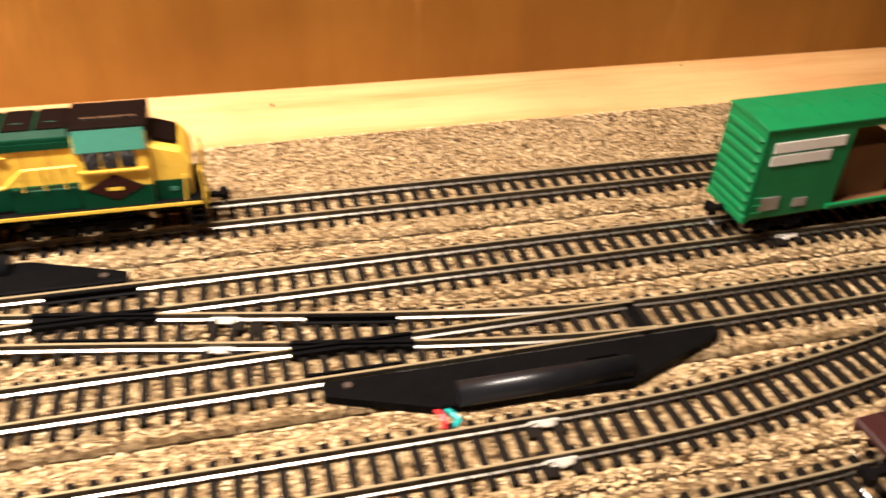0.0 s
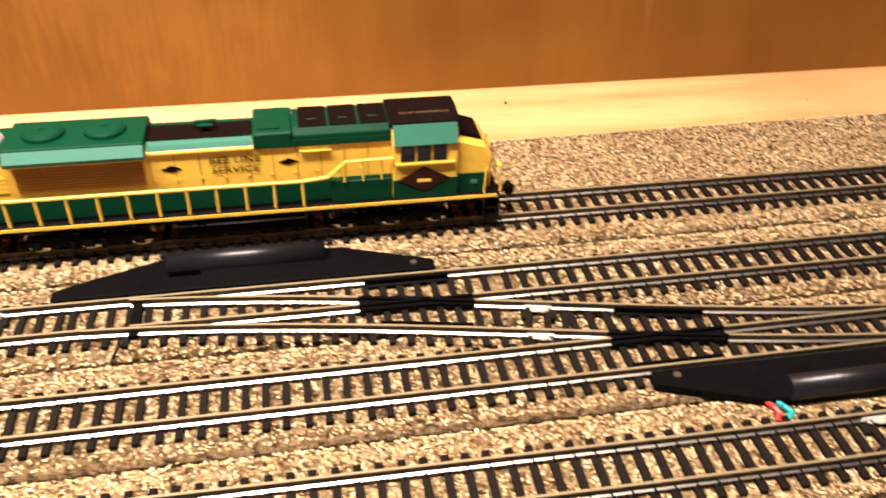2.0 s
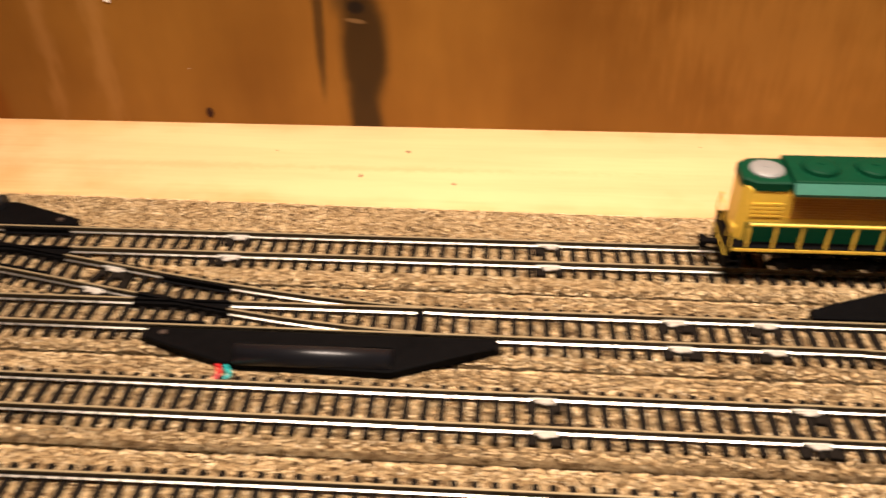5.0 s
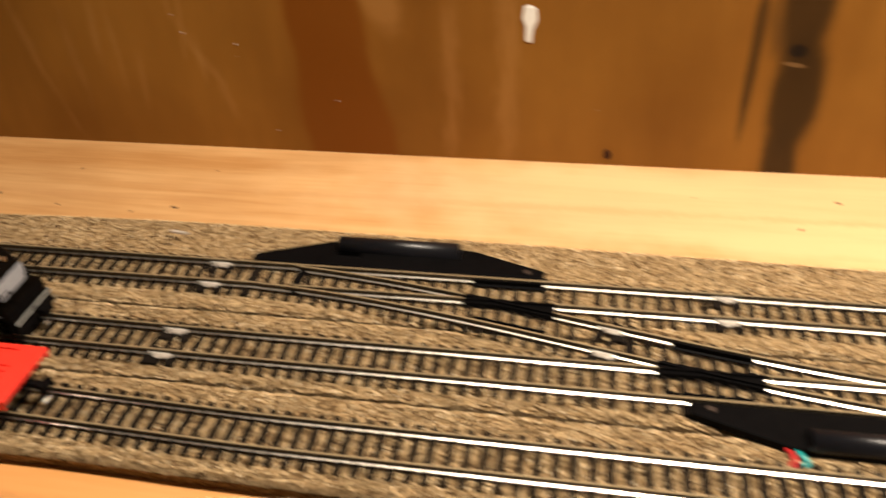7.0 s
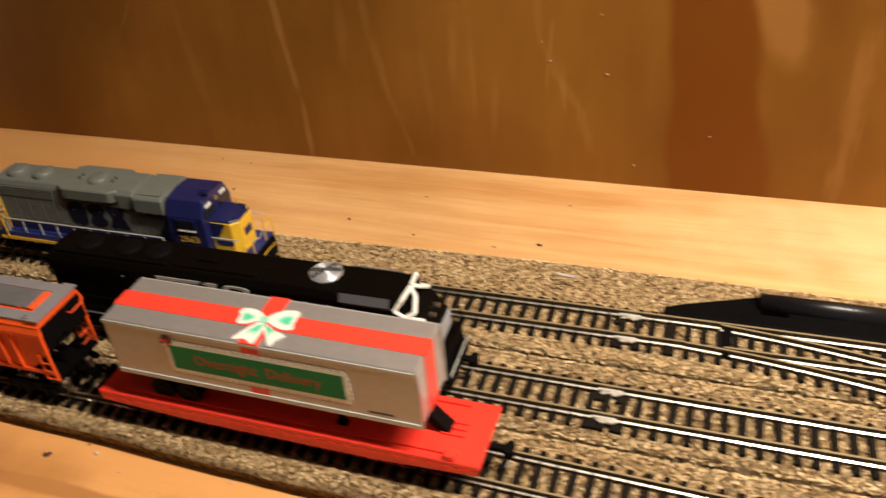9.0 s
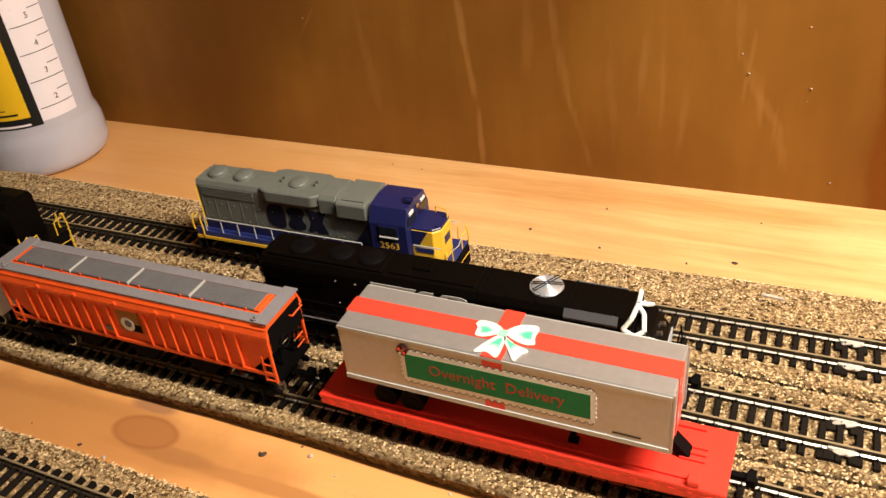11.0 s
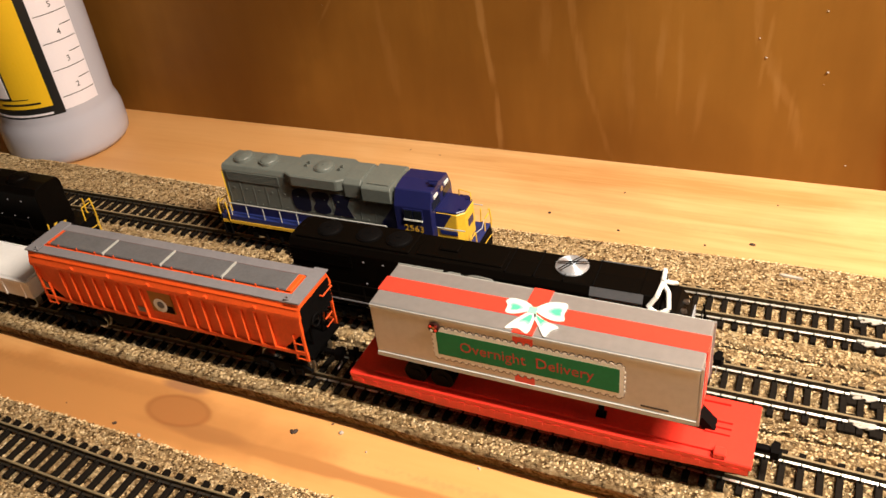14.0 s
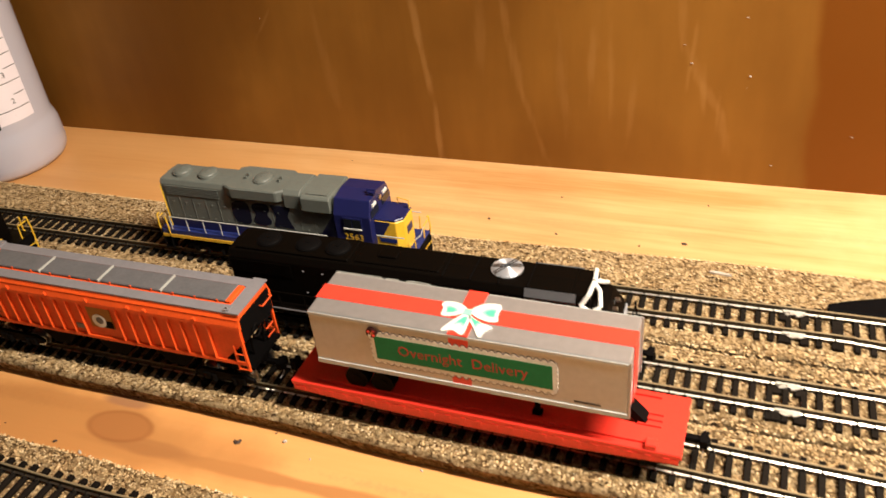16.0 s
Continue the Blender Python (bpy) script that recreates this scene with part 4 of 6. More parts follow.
    part("nose_grab", polyrod([(0.0800, 0.0080, 0.0420), (0.0800, 0.0080, 0.0462), (0.0890, 0.0060, 0.0462), (0.0900, 0.0040, 0.0420)], 0.0003, 5), LOCO_YELLOW, nose)
    # walkways
    for s in (-1, 1):
        y2 = s * 0.0148
        handrail(ob, [-0.0875 + 0.0139 * i for i in range(10)], y2, deck, 0.0292, RAIL_PAINT, RAIL_PAINT, 0.00032)
        part("cab_handrail", polyrod([(0.0740, s * 0.0135, 0.0330), (0.0930, s * 0.0135, 0.0330)], 0.0004, 6), RAIL_PAINT, ob)
    # low=UNDER: yellow step sides coloured black to stand for shade.
    end_steps(ob, -0.0972, -1, deck, UNDER, LOCO_YELLOW, low=UNDER)
    end_steps(ob, 0.0968, 1, deck, UNDER, LOCO_YELLOW, low=UNDER)
    for e, s in ((-0.0972, -1), (0.0968, 1)):
        part("drop_step_chain", polyrod([(e, -0.008, 0.0280), (e + s * 0.001, 0.0, 0.0262), (e, 0.008, 0.0280)], 0.0003, 5), RAIL_PAINT, ob)
        coupler(ob, e, s)
    part("fuel_tank", prism([(-0.0120, 0.0040), (0.0120, 0.0040), (0.0130, 0.0075), (0.0120, 0.0135), (-0.0120, 0.0135), (-0.0130, 0.0075)], "x", -0.0210, 0.0190, 0.0006), UNDER, ob)
    part("tank_lettering", boxes((0.0080, 0.0180, -0.0134, -0.0131, 0.0098, 0.0104)), RAIL_PAINT, ob, "unreadable pale lettering bar")
    for tx in (-0.0565, 0.0545):
        truck(ob, tx, (-0.0158, 0.0158))
    return ob


grey_blue_locomotive(-0.1608, 0.0).scale = (0.855, 1.0, 0.93)


# ---- yellow and green six-axle locomotive ----
def yellow_green_locomotive(x, y):
    ob = thing("diesel_locomotive", "yellow and green model diesel locomotive with brown roof", "model locomotive", x, y, RAIL_Z)
    deck = 0.0185
    part("frame", boxes((-0.1130, 0.1130, -0.0155, 0.0155, 0.0140, deck), bevel=0.0004), UNDER, ob)
    for s in (-1, 1):
        plate(ob, "sill_stripe", [(-0.1120, 0.0160), (0.1120, 0.0160), (0.1120, 0.0176), (-0.1120, 0.0176)], s * 0.0155, LIGHT_YELLOW, 0.0004)
    # hood, rear to front
    part("long_hood", wrapped([(0.0108, deck), (0.0108, 0.0490), (0.0085, 0.0505)], -0.1080, 0.0650), LIGHT_YELLOW, ob)
    part("hood_tail", prism([(-0.1080, -0.0108), (-0.1110, -0.0070), (-0.1110, 0.0070), (-0.1080, 0.0108)], "z", deck, 0.0500, 0.0004), LIGHT_YELLOW, ob)
    part("tail_roof", prism([(-0.0900, -0.0112), (-0.1060, -0.0112), (-0.1115, -0.0070), (-0.1115, 0.0070), (-0.1060, 0.0112), (-0.0900, 0.0112)], "z", 0.0478, 0.0535, 0.0008), GREEN_ROOF, ob)
    roof_fan(ob, -0.0995, 0.0, 0.0538, 0.0080, FAN_PALE, FAN_PALE)
    part("radiator_roof", wrapped([(0.0150, 0.0482), (0.0150, 0.0500), (0.0118, 0.0550), (0.0, 0.0552)], -0.0900, -0.0360), GREEN_ROOF, ob)
    for s in (-1, 1):
        # Highlight along the green radiator roof edge, put into the colour.
        part("radiator_edge", prism([(s * 0.0152, 0.0482), (s * 0.0156, 0.0500), (s * 0.0126, 0.0542), (s * 0.0120, 0.0540)], "x", -0.0900, -0.0362), TEAL, ob)
        # Shadow of the roof overhang is put into the screen and slat colour.
        plate(ob, "radiator_screen", [(-0.0880, 0.0330), (-0.0380, 0.0330), (-0.0380, 0.0470), (-0.0880, 0.0470)], s * 0.0108, AMBER_SHADE, 0.0004)
        slats(ob, "radiator_slat", -0.0880, -0.0380, 0.0335, 0.0465, 9, s * 0.0112, AMBER_SHADE)
        plate(ob, "screen_rail", [(-0.0900, 0.0468), (-0.0360, 0.0468), (-0.0360, 0.0482), (-0.0900, 0.0482)], s * 0.0108, LIGHT_YELLOW, 0.0028)
        plate(ob, "hood_band", [(-0.1070, deck), (0.0650, deck), (0.0650, 0.0300), (-0.1070, 0.0300)], s * 0.0108, DEEP_GREEN, 0.0003)
        slats(ob, "tail_louvre", -0.1060, -0.0920, 0.0330, 0.0420, 4, s * 0.0108, LIGHT_YELLOW)
        latches(ob, [-0.034 + 0.0095 * i for i in range(10)], (0.0345, 0.0465), s * 0.0108, LIGHT_YELLOW)
        for i in range(10):
            hx = -0.0355 + 0.0100 * i
            part("door_seam", boxes((hx, hx + 0.0003, s * 0.0108 - 0.0002, s * 0.0108 + 0.0002, 0.0305, 0.0480)), AMBER_SHADE, ob)
        part("side_grab", boxes((0.0260, 0.0390, min(s * 0.0108, s * 0.0122), max(s * 0.0108, s * 0.0122), 0.0450, 0.0456)), LIGHT_YELLOW, ob)
        turn = 0 if s < 0 else 180
        words("slogan", "BEE LINE", 0.0046, ROOF_BROWN, ob, pose(-0.0010, s * 0.0112, 0.0430, 90, 0, turn), "small dark slogan lettering", squeeze=1.2)
        words("slogan", "SERVICE", 0.0046, ROOF_BROWN, ob, pose(-0.0010, s * 0.0112, 0.0378, 90, 0, turn), "small dark slogan lettering", squeeze=1.2)
        for ax in (-0.0270, 0.0210):
            plate(ob, "arrow_mark", [(ax - 0.0040, 0.0400), (ax, 0.0418), (ax + 0.0040, 0.0400), (ax, 0.0384)], s * 0.0108, ROOF_BROWN, 0.0003)
        part("roof_edge", prism([(s * 0.0086, 0.0515), (s * 0.0116, 0.0492), (s * 0.0118, 0.0482), (s * 0.0106, 0.0482)], "x", -0.0358, 0.0070), LIGHT_YELLOW, ob)
        # Near slope lighter than the far one: a highlight put into the colour.
        part("roof_slope", prism([(s * 0.0060, 0.0522), (s * 0.0100, 0.0518), (s * 0.0112, 0.0498), (s * 0.0060, 0.0498)], "x", -0.0356, 0.0068), TEAL if s < 0 else GREEN_ROOF, ob)
        plate(ob, "front_skirt", [(0.0230, 0.0478), (0.0650, 0.0478), (0.0650, 0.0510), (0.0230, 0.0510)], s * 0.0110, DEEP_GREEN, 0.0006)
    for fx in (-0.0760, -0.0520):
        roof_fan(ob, fx, 0.0, 0.0562, 0.0085, GREEN_ROOF)
    part("low_roof", boxes((-0.0358, 0.0068, -0.0068, 0.0068, 0.0500, 0.0525), bevel=0.0004), ROOF_BROWN, ob)
    part("air_horn", rods([((-0.0120, 0, 0.0525), (-0.0120, 0, 0.0560)), ((-0.0165, 0.001, 0.0562), (-0.0075, 0.001, 0.0565)), ((-0.0150, -0.0015, 0.0556), (-0.0090, -0.0015, 0.0556))], 0.0009, 8), GREEN_ROOF, ob)
    box_a = part("equipment_box", boxes((0.0072, 0.0235, -0.0118, 0.0118, 0.0475, 0.0556), bevel=0.0008), GREEN_ROOF, ob)
    part("hatch", boxes((0.0095, 0.0185, -0.0085, -0.0015, 0.0556, 0.0562)), DEEP_GREEN, box_a)
    part("front_roof", wrapped([(0.0112, 0.0490), (0.0112, 0.0530), (0.0085, 0.0560), (0.0, 0.0562)], 0.0236, 0.0650), DEEP_GREEN, ob)
    for k in range(3):
        part("roof_hatch", boxes((0.0262 + 0.0128 * k, 0.0380 + 0.0128 * k, -0.0088, 0.0088, 0.0560, 0.0567), bevel=0.0003), ROOF_BROWN, ob)
        part("hatch_handle", rods([((0.0300 + 0.0128 * k, -0.0040, 0.0570), (0.0340 + 0.0128 * k, -0.0040, 0.0570))], 0.0003, 5), DEEP_GREEN, ob)
    # cab and nose
    cab = part("cab", wrapped([(0.0150, deck), (0.0150, 0.0470), (0.0118, 0.0545), (0.0, 0.0560)], 0.0650, 0.0935), LIGHT_YELLOW, ob)
    part("cab_roof", wrapped([(0.0122, 0.0540), (0.0112, 0.0570), (0.0, 0.0578)], 0.0640, 0.0945), ROOF_BROWN, cab)
    part("roof_bar", boxes((0.0690, 0.0905, -0.0060, -0.0048, 0.0574, 0.0582)), STEEL, cab)
    for s in (-1, 1):
        # Cab slope carries the same painted highlight.
        part("cab_slope", prism([(s * 0.0154, 0.0466), (s * 0.0160, 0.0472), (s * 0.0126, 0.0560), (s * 0.0116, 0.0556)], "x", 0.0655, 0.0930), TEAL, cab)
        for a, b in ((0.0685, 0.0745), (0.0755, 0.0815), (0.0825, 0.0885)):
            plate(cab, "window", [(a, 0.0385), (b, 0.0385), (b, 0.0465), (a, 0.0465)], s * 0.0150, GLASS_DARK, 0.0005)
        part("window_ledge", boxes((0.0660, 0.0920, min(s * 0.0150, s * 0.0163), max(s * 0.0150, s * 0.0163), 0.0368, 0.0378)), LIGHT_YELLOW, cab)
        plate(cab, "cab_band", [(0.0650, deck), (0.0935, deck), (0.0935, 0.0285), (0.0650, 0.0285)], s * 0.0150, DEEP_GREEN, 0.0003)
        plate(cab, "diamond_emblem", [(0.0670, 0.0285), (0.0785, 0.0352), (0.0900, 0.0285), (0.0785, 0.0222)], s * 0.0150, MAROON, 0.0006, "dark maroon diamond emblem")
        plate(cab, "emblem_bar", [(0.0755, 0.0272), (0.0815, 0.0272), (0.0815, 0.0288), (0.0755, 0.0288)], s * 0.0156, LIGHT_YELLOW, 0.0002)
        plate(ob, "nose_band", [(0.0935, deck), (0.1080, deck), (0.1080, 0.0285), (0.0935, 0.0285)], s * 0.0128, DEEP_GREEN, 0.0004)
        plate(ob, "nose_light_mark", [(0.1000, 0.0228), (0.1030, 0.0228), (0.1030, 0.0250), (0.1000, 0.0250)], s * 0.0132, TEAL, 0.0003)
    nose = part("nose", prism([(0.0935, deck), (0.1090, deck), (0.1100, 0.0360), (0.1060, 0.0430), (0.0935, 0.0470)], "y", -0.0128, 0.0128, 0.0012), LIGHT_YELLOW, ob)
    part("nose_cap", prism([(0.0950, 0.0472), (0.1052, 0.0440), (0.1046, 0.0455), (0.0950, 0.0490)], "y", -0.0085, 0.0085), ROOF_BROWN, nose)
    part("windshield", prism([(0.0936, 0.0475), (0.0950, 0.0475), (0.0945, 0.0540), (0.0936, 0.0545)], "y", -0.0105, 0.0105), GLASS_DARK, cab)
    # yellow railings with the raised run beside the cab
    for s in (-1, 1):
        xs = [-0.1060 + 0.0120 * i for i in range(12)]
        handrail(ob, xs, s * 0.0152, deck, 0.0318, LIGHT_YELLOW, LIGHT_YELLOW, 0.0007, ((0.0370, 0.0330), (0.0450, 0.0405), (0.0650, 0.0408)))
        for hx in (0.0440, 0.0520, 0.0600):
            part("stanchion", rods([((hx, s * 0.0152, 0.0300), (hx, s * 0.0152, 0.0405))], 0.0005, 6), LIGHT_YELLOW, ob)
        part("battery_box", boxes((0.0385, 0.0645, min(s * 0.0108, s * 0.0146), max(s * 0.0108, s * 0.0146), deck, 0.0300), bevel=0.0004), DEEP_GREEN, ob)
    end_steps(ob, -0.1128, -1, deck, UNDER, LIGHT_YELLOW, low=UNDER)
    end_steps(ob, 0.1128, 1, deck, UNDER, LIGHT_YELLOW, top=0.0330, low=UNDER)
    for e, s in ((-0.1128, -1), (0.1128, 1)):
        coupler(ob, e, s)
    part("fuel_tank", boxes((-0.0290, 0.0260, -0.0135, 0.0135, 0.0035, 0.0140), bevel=0.0012), UNDER, ob)
    part("tank_pipe", rods([((-0.0300, -0.0142, 0.0115), (0.0270, -0.0142, 0.0115))], 0.0006, 6), STEEL, ob)
    for tx in (-0.0660, 0.0640):
        truck(ob, tx, (-0.0210, 0.0, 0.0210))
    return ob


yellow_green_locomotive(0.7405, 0.0).scale.z = 0.93


# ---- black six-axle locomotive with white striped nose ----
def black_striped_locomotive(x, y):
    ob = thing("diesel_locomotive", "black model diesel locomotive with white nose stripes", "model locomotive", x, y, RAIL_Z)
    deck = 0.0190
    part("frame", boxes((-0.1120, 0.1090, -0.0155, 0.0155, 0.0140, deck), bevel=0.0004), ENGINE_BLACK, ob)
    part("long_hood", wrapped([(0.0118, deck), (0.0118, 0.0480), (0.0098, 0.0520), (0.0, 0.0526)], -0.0985, 0.0830), ENGINE_BLACK, ob)
    part("roof_deck", boxes((-0.0950, -0.0300, -0.0090, 0.0090, 0.0520, 0.0536), (-0.0270, 0.0180, -0.0080, 0.0080, 0.0520, 0.0532), bevel=0.0004), ENGINE_BLACK, ob)
    for fx in (-0.0790, -0.0560, -0.0390):
        roof_fan(ob, fx, 0.0, 0.0538, 0.0070, UNDER)
    part("exhaust_stack", boxes((-0.0160, -0.0060, -0.0030, 0.0030, 0.0526, 0.0545), bevel=0.0004), ENGINE_BLACK, ob)
    for k in range(4):
        part("roof_seam", boxes((0.0200 + 0.0140 * k, 0.0204 + 0.0140 * k, -0.0100, 0.0100, 0.0519, 0.0529)), UNDER, ob)
    roof_fan(ob, 0.0495, 0.0020, 0.0524, 0.0081, FAN_METAL, FAN_METAL)
    for turn in (12, 58):
        for off in (-0.0007, 0.0007):
            c, d = math.cos(radians(turn)), math.sin(radians(turn))
            part("fan_bar", rods([((0.0495 - 0.0082 * c - off * d, 0.0020 - 0.0082 * d + off * c, 0.0547), (0.0495 + 0.0082 * c - off * d, 0.0020 + 0.0082 * d + off * c, 0.0547))], 0.00026, 5), UNDER, ob)
    for s in (-1, 1):
        part("roof_panel", prism([(s * 0.0120, 0.0462), (s * 0.0123, 0.0478), (s * 0.0104, 0.0520), (s * 0.0100, 0.0517)], "x", 0.0610, 0.0850), HATCH, ob, "dark grey sloping roof panel")
        slats(ob, "grille_slat", -0.1000, -0.0620, 0.0380, 0.0470, 6, s * 0.0118, ENGINE_BLACK)
        latches(ob, [-0.055 + 0.0110 * i for i in range(11)], (0.0290, 0.0440), s * 0.0118, ROOF_GREY)
        # pale side marking: a long bar with a hooked end and a short lettered end
        plate(ob, "emblem_bar", [(-0.0350, 0.0458), (-0.0120, 0.0458), (-0.0105, 0.0477), (-0.0350, 0.0477)], s * 0.0118, RAIL_PAINT, 0.0003, "pale emblem bar")
        plate(ob, "emblem_bar", [(-0.0350, 0.0436), (-0.0180, 0.0436), (-0.0168, 0.0450), (-0.0350, 0.0450)], s * 0.0118, RAIL_PAINT, 0.0003)
        plate(ob, "emblem_hook", [(-0.0085, 0.0420), (-0.0040, 0.0420), (-0.0015, 0.0475), (-0.0075, 0.0475), (-0.0098, 0.0462), (-0.0068, 0.0455)], s * 0.0118, RAIL_PAINT, 0.0003)
        plate(ob, "emblem_end", rounded([(0.0020, 0.0430), (0.0120, 0.0425), (0.0150, 0.0450), (0.0135, 0.0474), (0.0040, 0.0476), (0.0012, 0.0455)], 3), s * 0.0118, RAIL_PAINT, 0.0003)
        plate(ob, "emblem_gap", rounded([(0.0050, 0.0440), (0.0105, 0.0438), (0.0120, 0.0455), (0.0060, 0.0464)], 3), s * 0.0121, ENGINE_BLACK, 0.0003)
        part("data_lettering", boxes((-0.1015, -0.0985, min(s * 0.0118, s * 0.0122), max(s * 0.0118, s * 0.0122), 0.0240, 0.0262)), ROOF_GREY, ob)
        handrail(ob, [-0.1010 + 0.0150 * i for i in range(13)], s * 0.0150, deck, 0.0290, ENGINE_BLACK, ENGINE_BLACK)
        plate(ob, "walkway_edge", [(-0.1100, 0.0172), (0.1060, 0.0172), (0.1060, 0.0180), (-0.1100, 0.0180)], s * 0.0155, ROOF_GREY, 0.0003)
        # white frame lines of the sloping cab front: over the roof end, round the pane and down to a foot
        part("nose_stripe", polyrod([(0.0916, s * 0.0006, 0.0528), (0.0908, s * 0.0100, 0.0521), (0.0876, s * 0.0123, 0.0468)], 0.0011, 8), WHITE, ob, "white painted stripe")
        part("nose_stripe", polyrod([(0.0916, s * 0.0006, 0.0528), (0.0948, s * 0.0035, 0.0502), (0.0962, s * 0.0098, 0.0452), (0.0925, s * 0.0118, 0.0432), (0.0876, s * 0.0123, 0.0468)], 0.0011, 8), WHITE, ob, "white painted stripe")
        if s < 0:
            part("stripe_foot", polyrod([(0.0925, s * 0.0118, 0.0432), (0.0975, s * 0.0108, 0.0424), (0.1010, s * 0.0104, 0.0418)], 0.0008, 8), WHITE, ob)
    part("hood_cap", wrapped([(0.0118, deck), (0.0118, 0.0478), (0.0098, 0.0516), (0.0, 0.0522)], 0.0830, 0.0920), ENGINE_BLACK, ob)
    nose = part("nose", prism([(0.0920, deck), (0.1050, deck), (0.1050, 0.0340), (0.0985, 0.0440), (0.0920, 0.0470)], "y", -0.0105, 0.0105, 0.0012), ENGINE_BLACK, ob)
    part("nose_band", boxes((0.1050, 0.1056, -0.0103, 0.0103, 0.0225, 0.0325)), BAND_GREY, nose, "wide blue-grey nose band")
    for k in range(4):
        part("band_rung", boxes((0.1045, 0.1062, -0.0126, -0.0104, 0.0270 + 0.0022 * k, 0.0277 + 0.0022 * k)), RAIL_PAINT, nose)
    part("pilot_edge", boxes((0.1118, 0.1122, -0.0145, 0.0145, 0.0104, 0.0116)), RAIL_PAINT, nose, "thin pale pilot edge")
    for s in (-1, 1):
        plate(nose, "nose_line", [(0.0945, 0.0262), (0.1050, 0.0262), (0.1050, 0.0272), (0.0945, 0.0272)], s * 0.0105, RAIL_PAINT, 0.0003)
        part("nose_light", rods([((0.1005, s * 0.0035, 0.0395), (0.1030, s * 0.0035, 0.0400))], 0.0013, 10), STEEL, nose)
    part("plow", prism([(-0.0140, 0.0120), (0.0140, 0.0120), (0.0150, 0.0020), (0.0, 0.0015), (-0.0150, 0.0020)], "x", 0.1105, 0.1118), UNDER, ob, "black snow plow")
    end_steps(ob, -0.1118, -1, deck, ENGINE_BLACK, ENGINE_BLACK)
    end_steps(ob, 0.1086, 1, deck, ENGINE_BLACK, ENGINE_BLACK, low=ENGINE_BLACK)
    for e, s in ((-0.1118, -1), (0.1100, 1)):
        coupler(ob, e, s)
    part("fuel_tank", boxes((-0.0280, 0.0250, -0.0135, 0.0135, 0.0035, 0.0140), bevel=0.0012), UNDER, ob)
    for tx in (-0.0660, 0.0620):
        truck(ob, tx, (-0.0210, 0.0, 0.0210))
    return ob


black_striped_locomotive(-0.0610, track_b(-0.06)).scale.z = 0.905


# ---- black hood locomotive with yellow end railings ----
def black_yellow_rail_locomotive(x, y):
    ob = thing("diesel_locomotive", "black model diesel locomotive with bright yellow end railings", "model locomotive", x, y, RAIL_Z)
    deck = 0.0190
    part("frame", boxes((-0.0950, 0.0950, -0.0150, 0.0150, 0.0140, deck), bevel=0.0004), ENGINE_BLACK, ob)
    part("long_hood", wrapped([(0.0105, deck), (0.0105, 0.0450), (0.0085, 0.0485), (0.0, 0.0490)], -0.0300, 0.0820), ENGINE_BLACK, ob)
    part("cab", wrapped([(0.0150, deck), (0.0150, 0.0460), (0.0110, 0.0530), (0.0, 0.0540)], -0.0560, -0.0300), ENGINE_BLACK, ob)
    part("short_hood", wrapped([(0.0100, deck), (0.0100, 0.0400), (0.0, 0.0410)], -0.0860, -0.0560), ENGINE_BLACK, ob)
    for fx in (0.0100, 0.0350, 0.0600):
        roof_fan(ob, fx, 0.0, 0.0498, 0.0070, ENGINE_BLACK)
    for s in (-1, 1):
        handrail(ob, [-0.0250 + 0.0140 * i for i in range(8)], s * 0.0148, deck, 0.0290, ENGINE_BLACK, ENGINE_BLACK)
        latches(ob, [-0.020 + 0.0110 * i for i in range(9)], (0.0280, 0.0400), s * 0.0105, ROOF_GREY)
        plate(ob, "window", [(-0.0530, 0.0360), (-0.0330, 0.0360), (-0.0330, 0.0430), (-0.0530, 0.0430)], s * 0.0150, GLASS_DARK, 0.0005)
    end_steps(ob, -0.0948, -1, deck, ENGINE_BLACK, LOCO_YELLOW)
    end_steps(ob, 0.0948, 1, deck, ENGINE_BLACK, LOCO_YELLOW)
    for e, s in ((-0.0948, -1), (0.0948, 1)):
        coupler(ob, e, s)
    part("fuel_tank", boxes((-0.0200, 0.0200, -0.0125, 0.0125, 0.0035, 0.0140), bevel=0.0012), UNDER, ob)
    for tx in (-0.0550, 0.0550):
        truck(ob, tx, (-0.0158, 0.0158))
    return ob


black_yellow_rail_locomotive(-0.4210, track_b(-0.40))


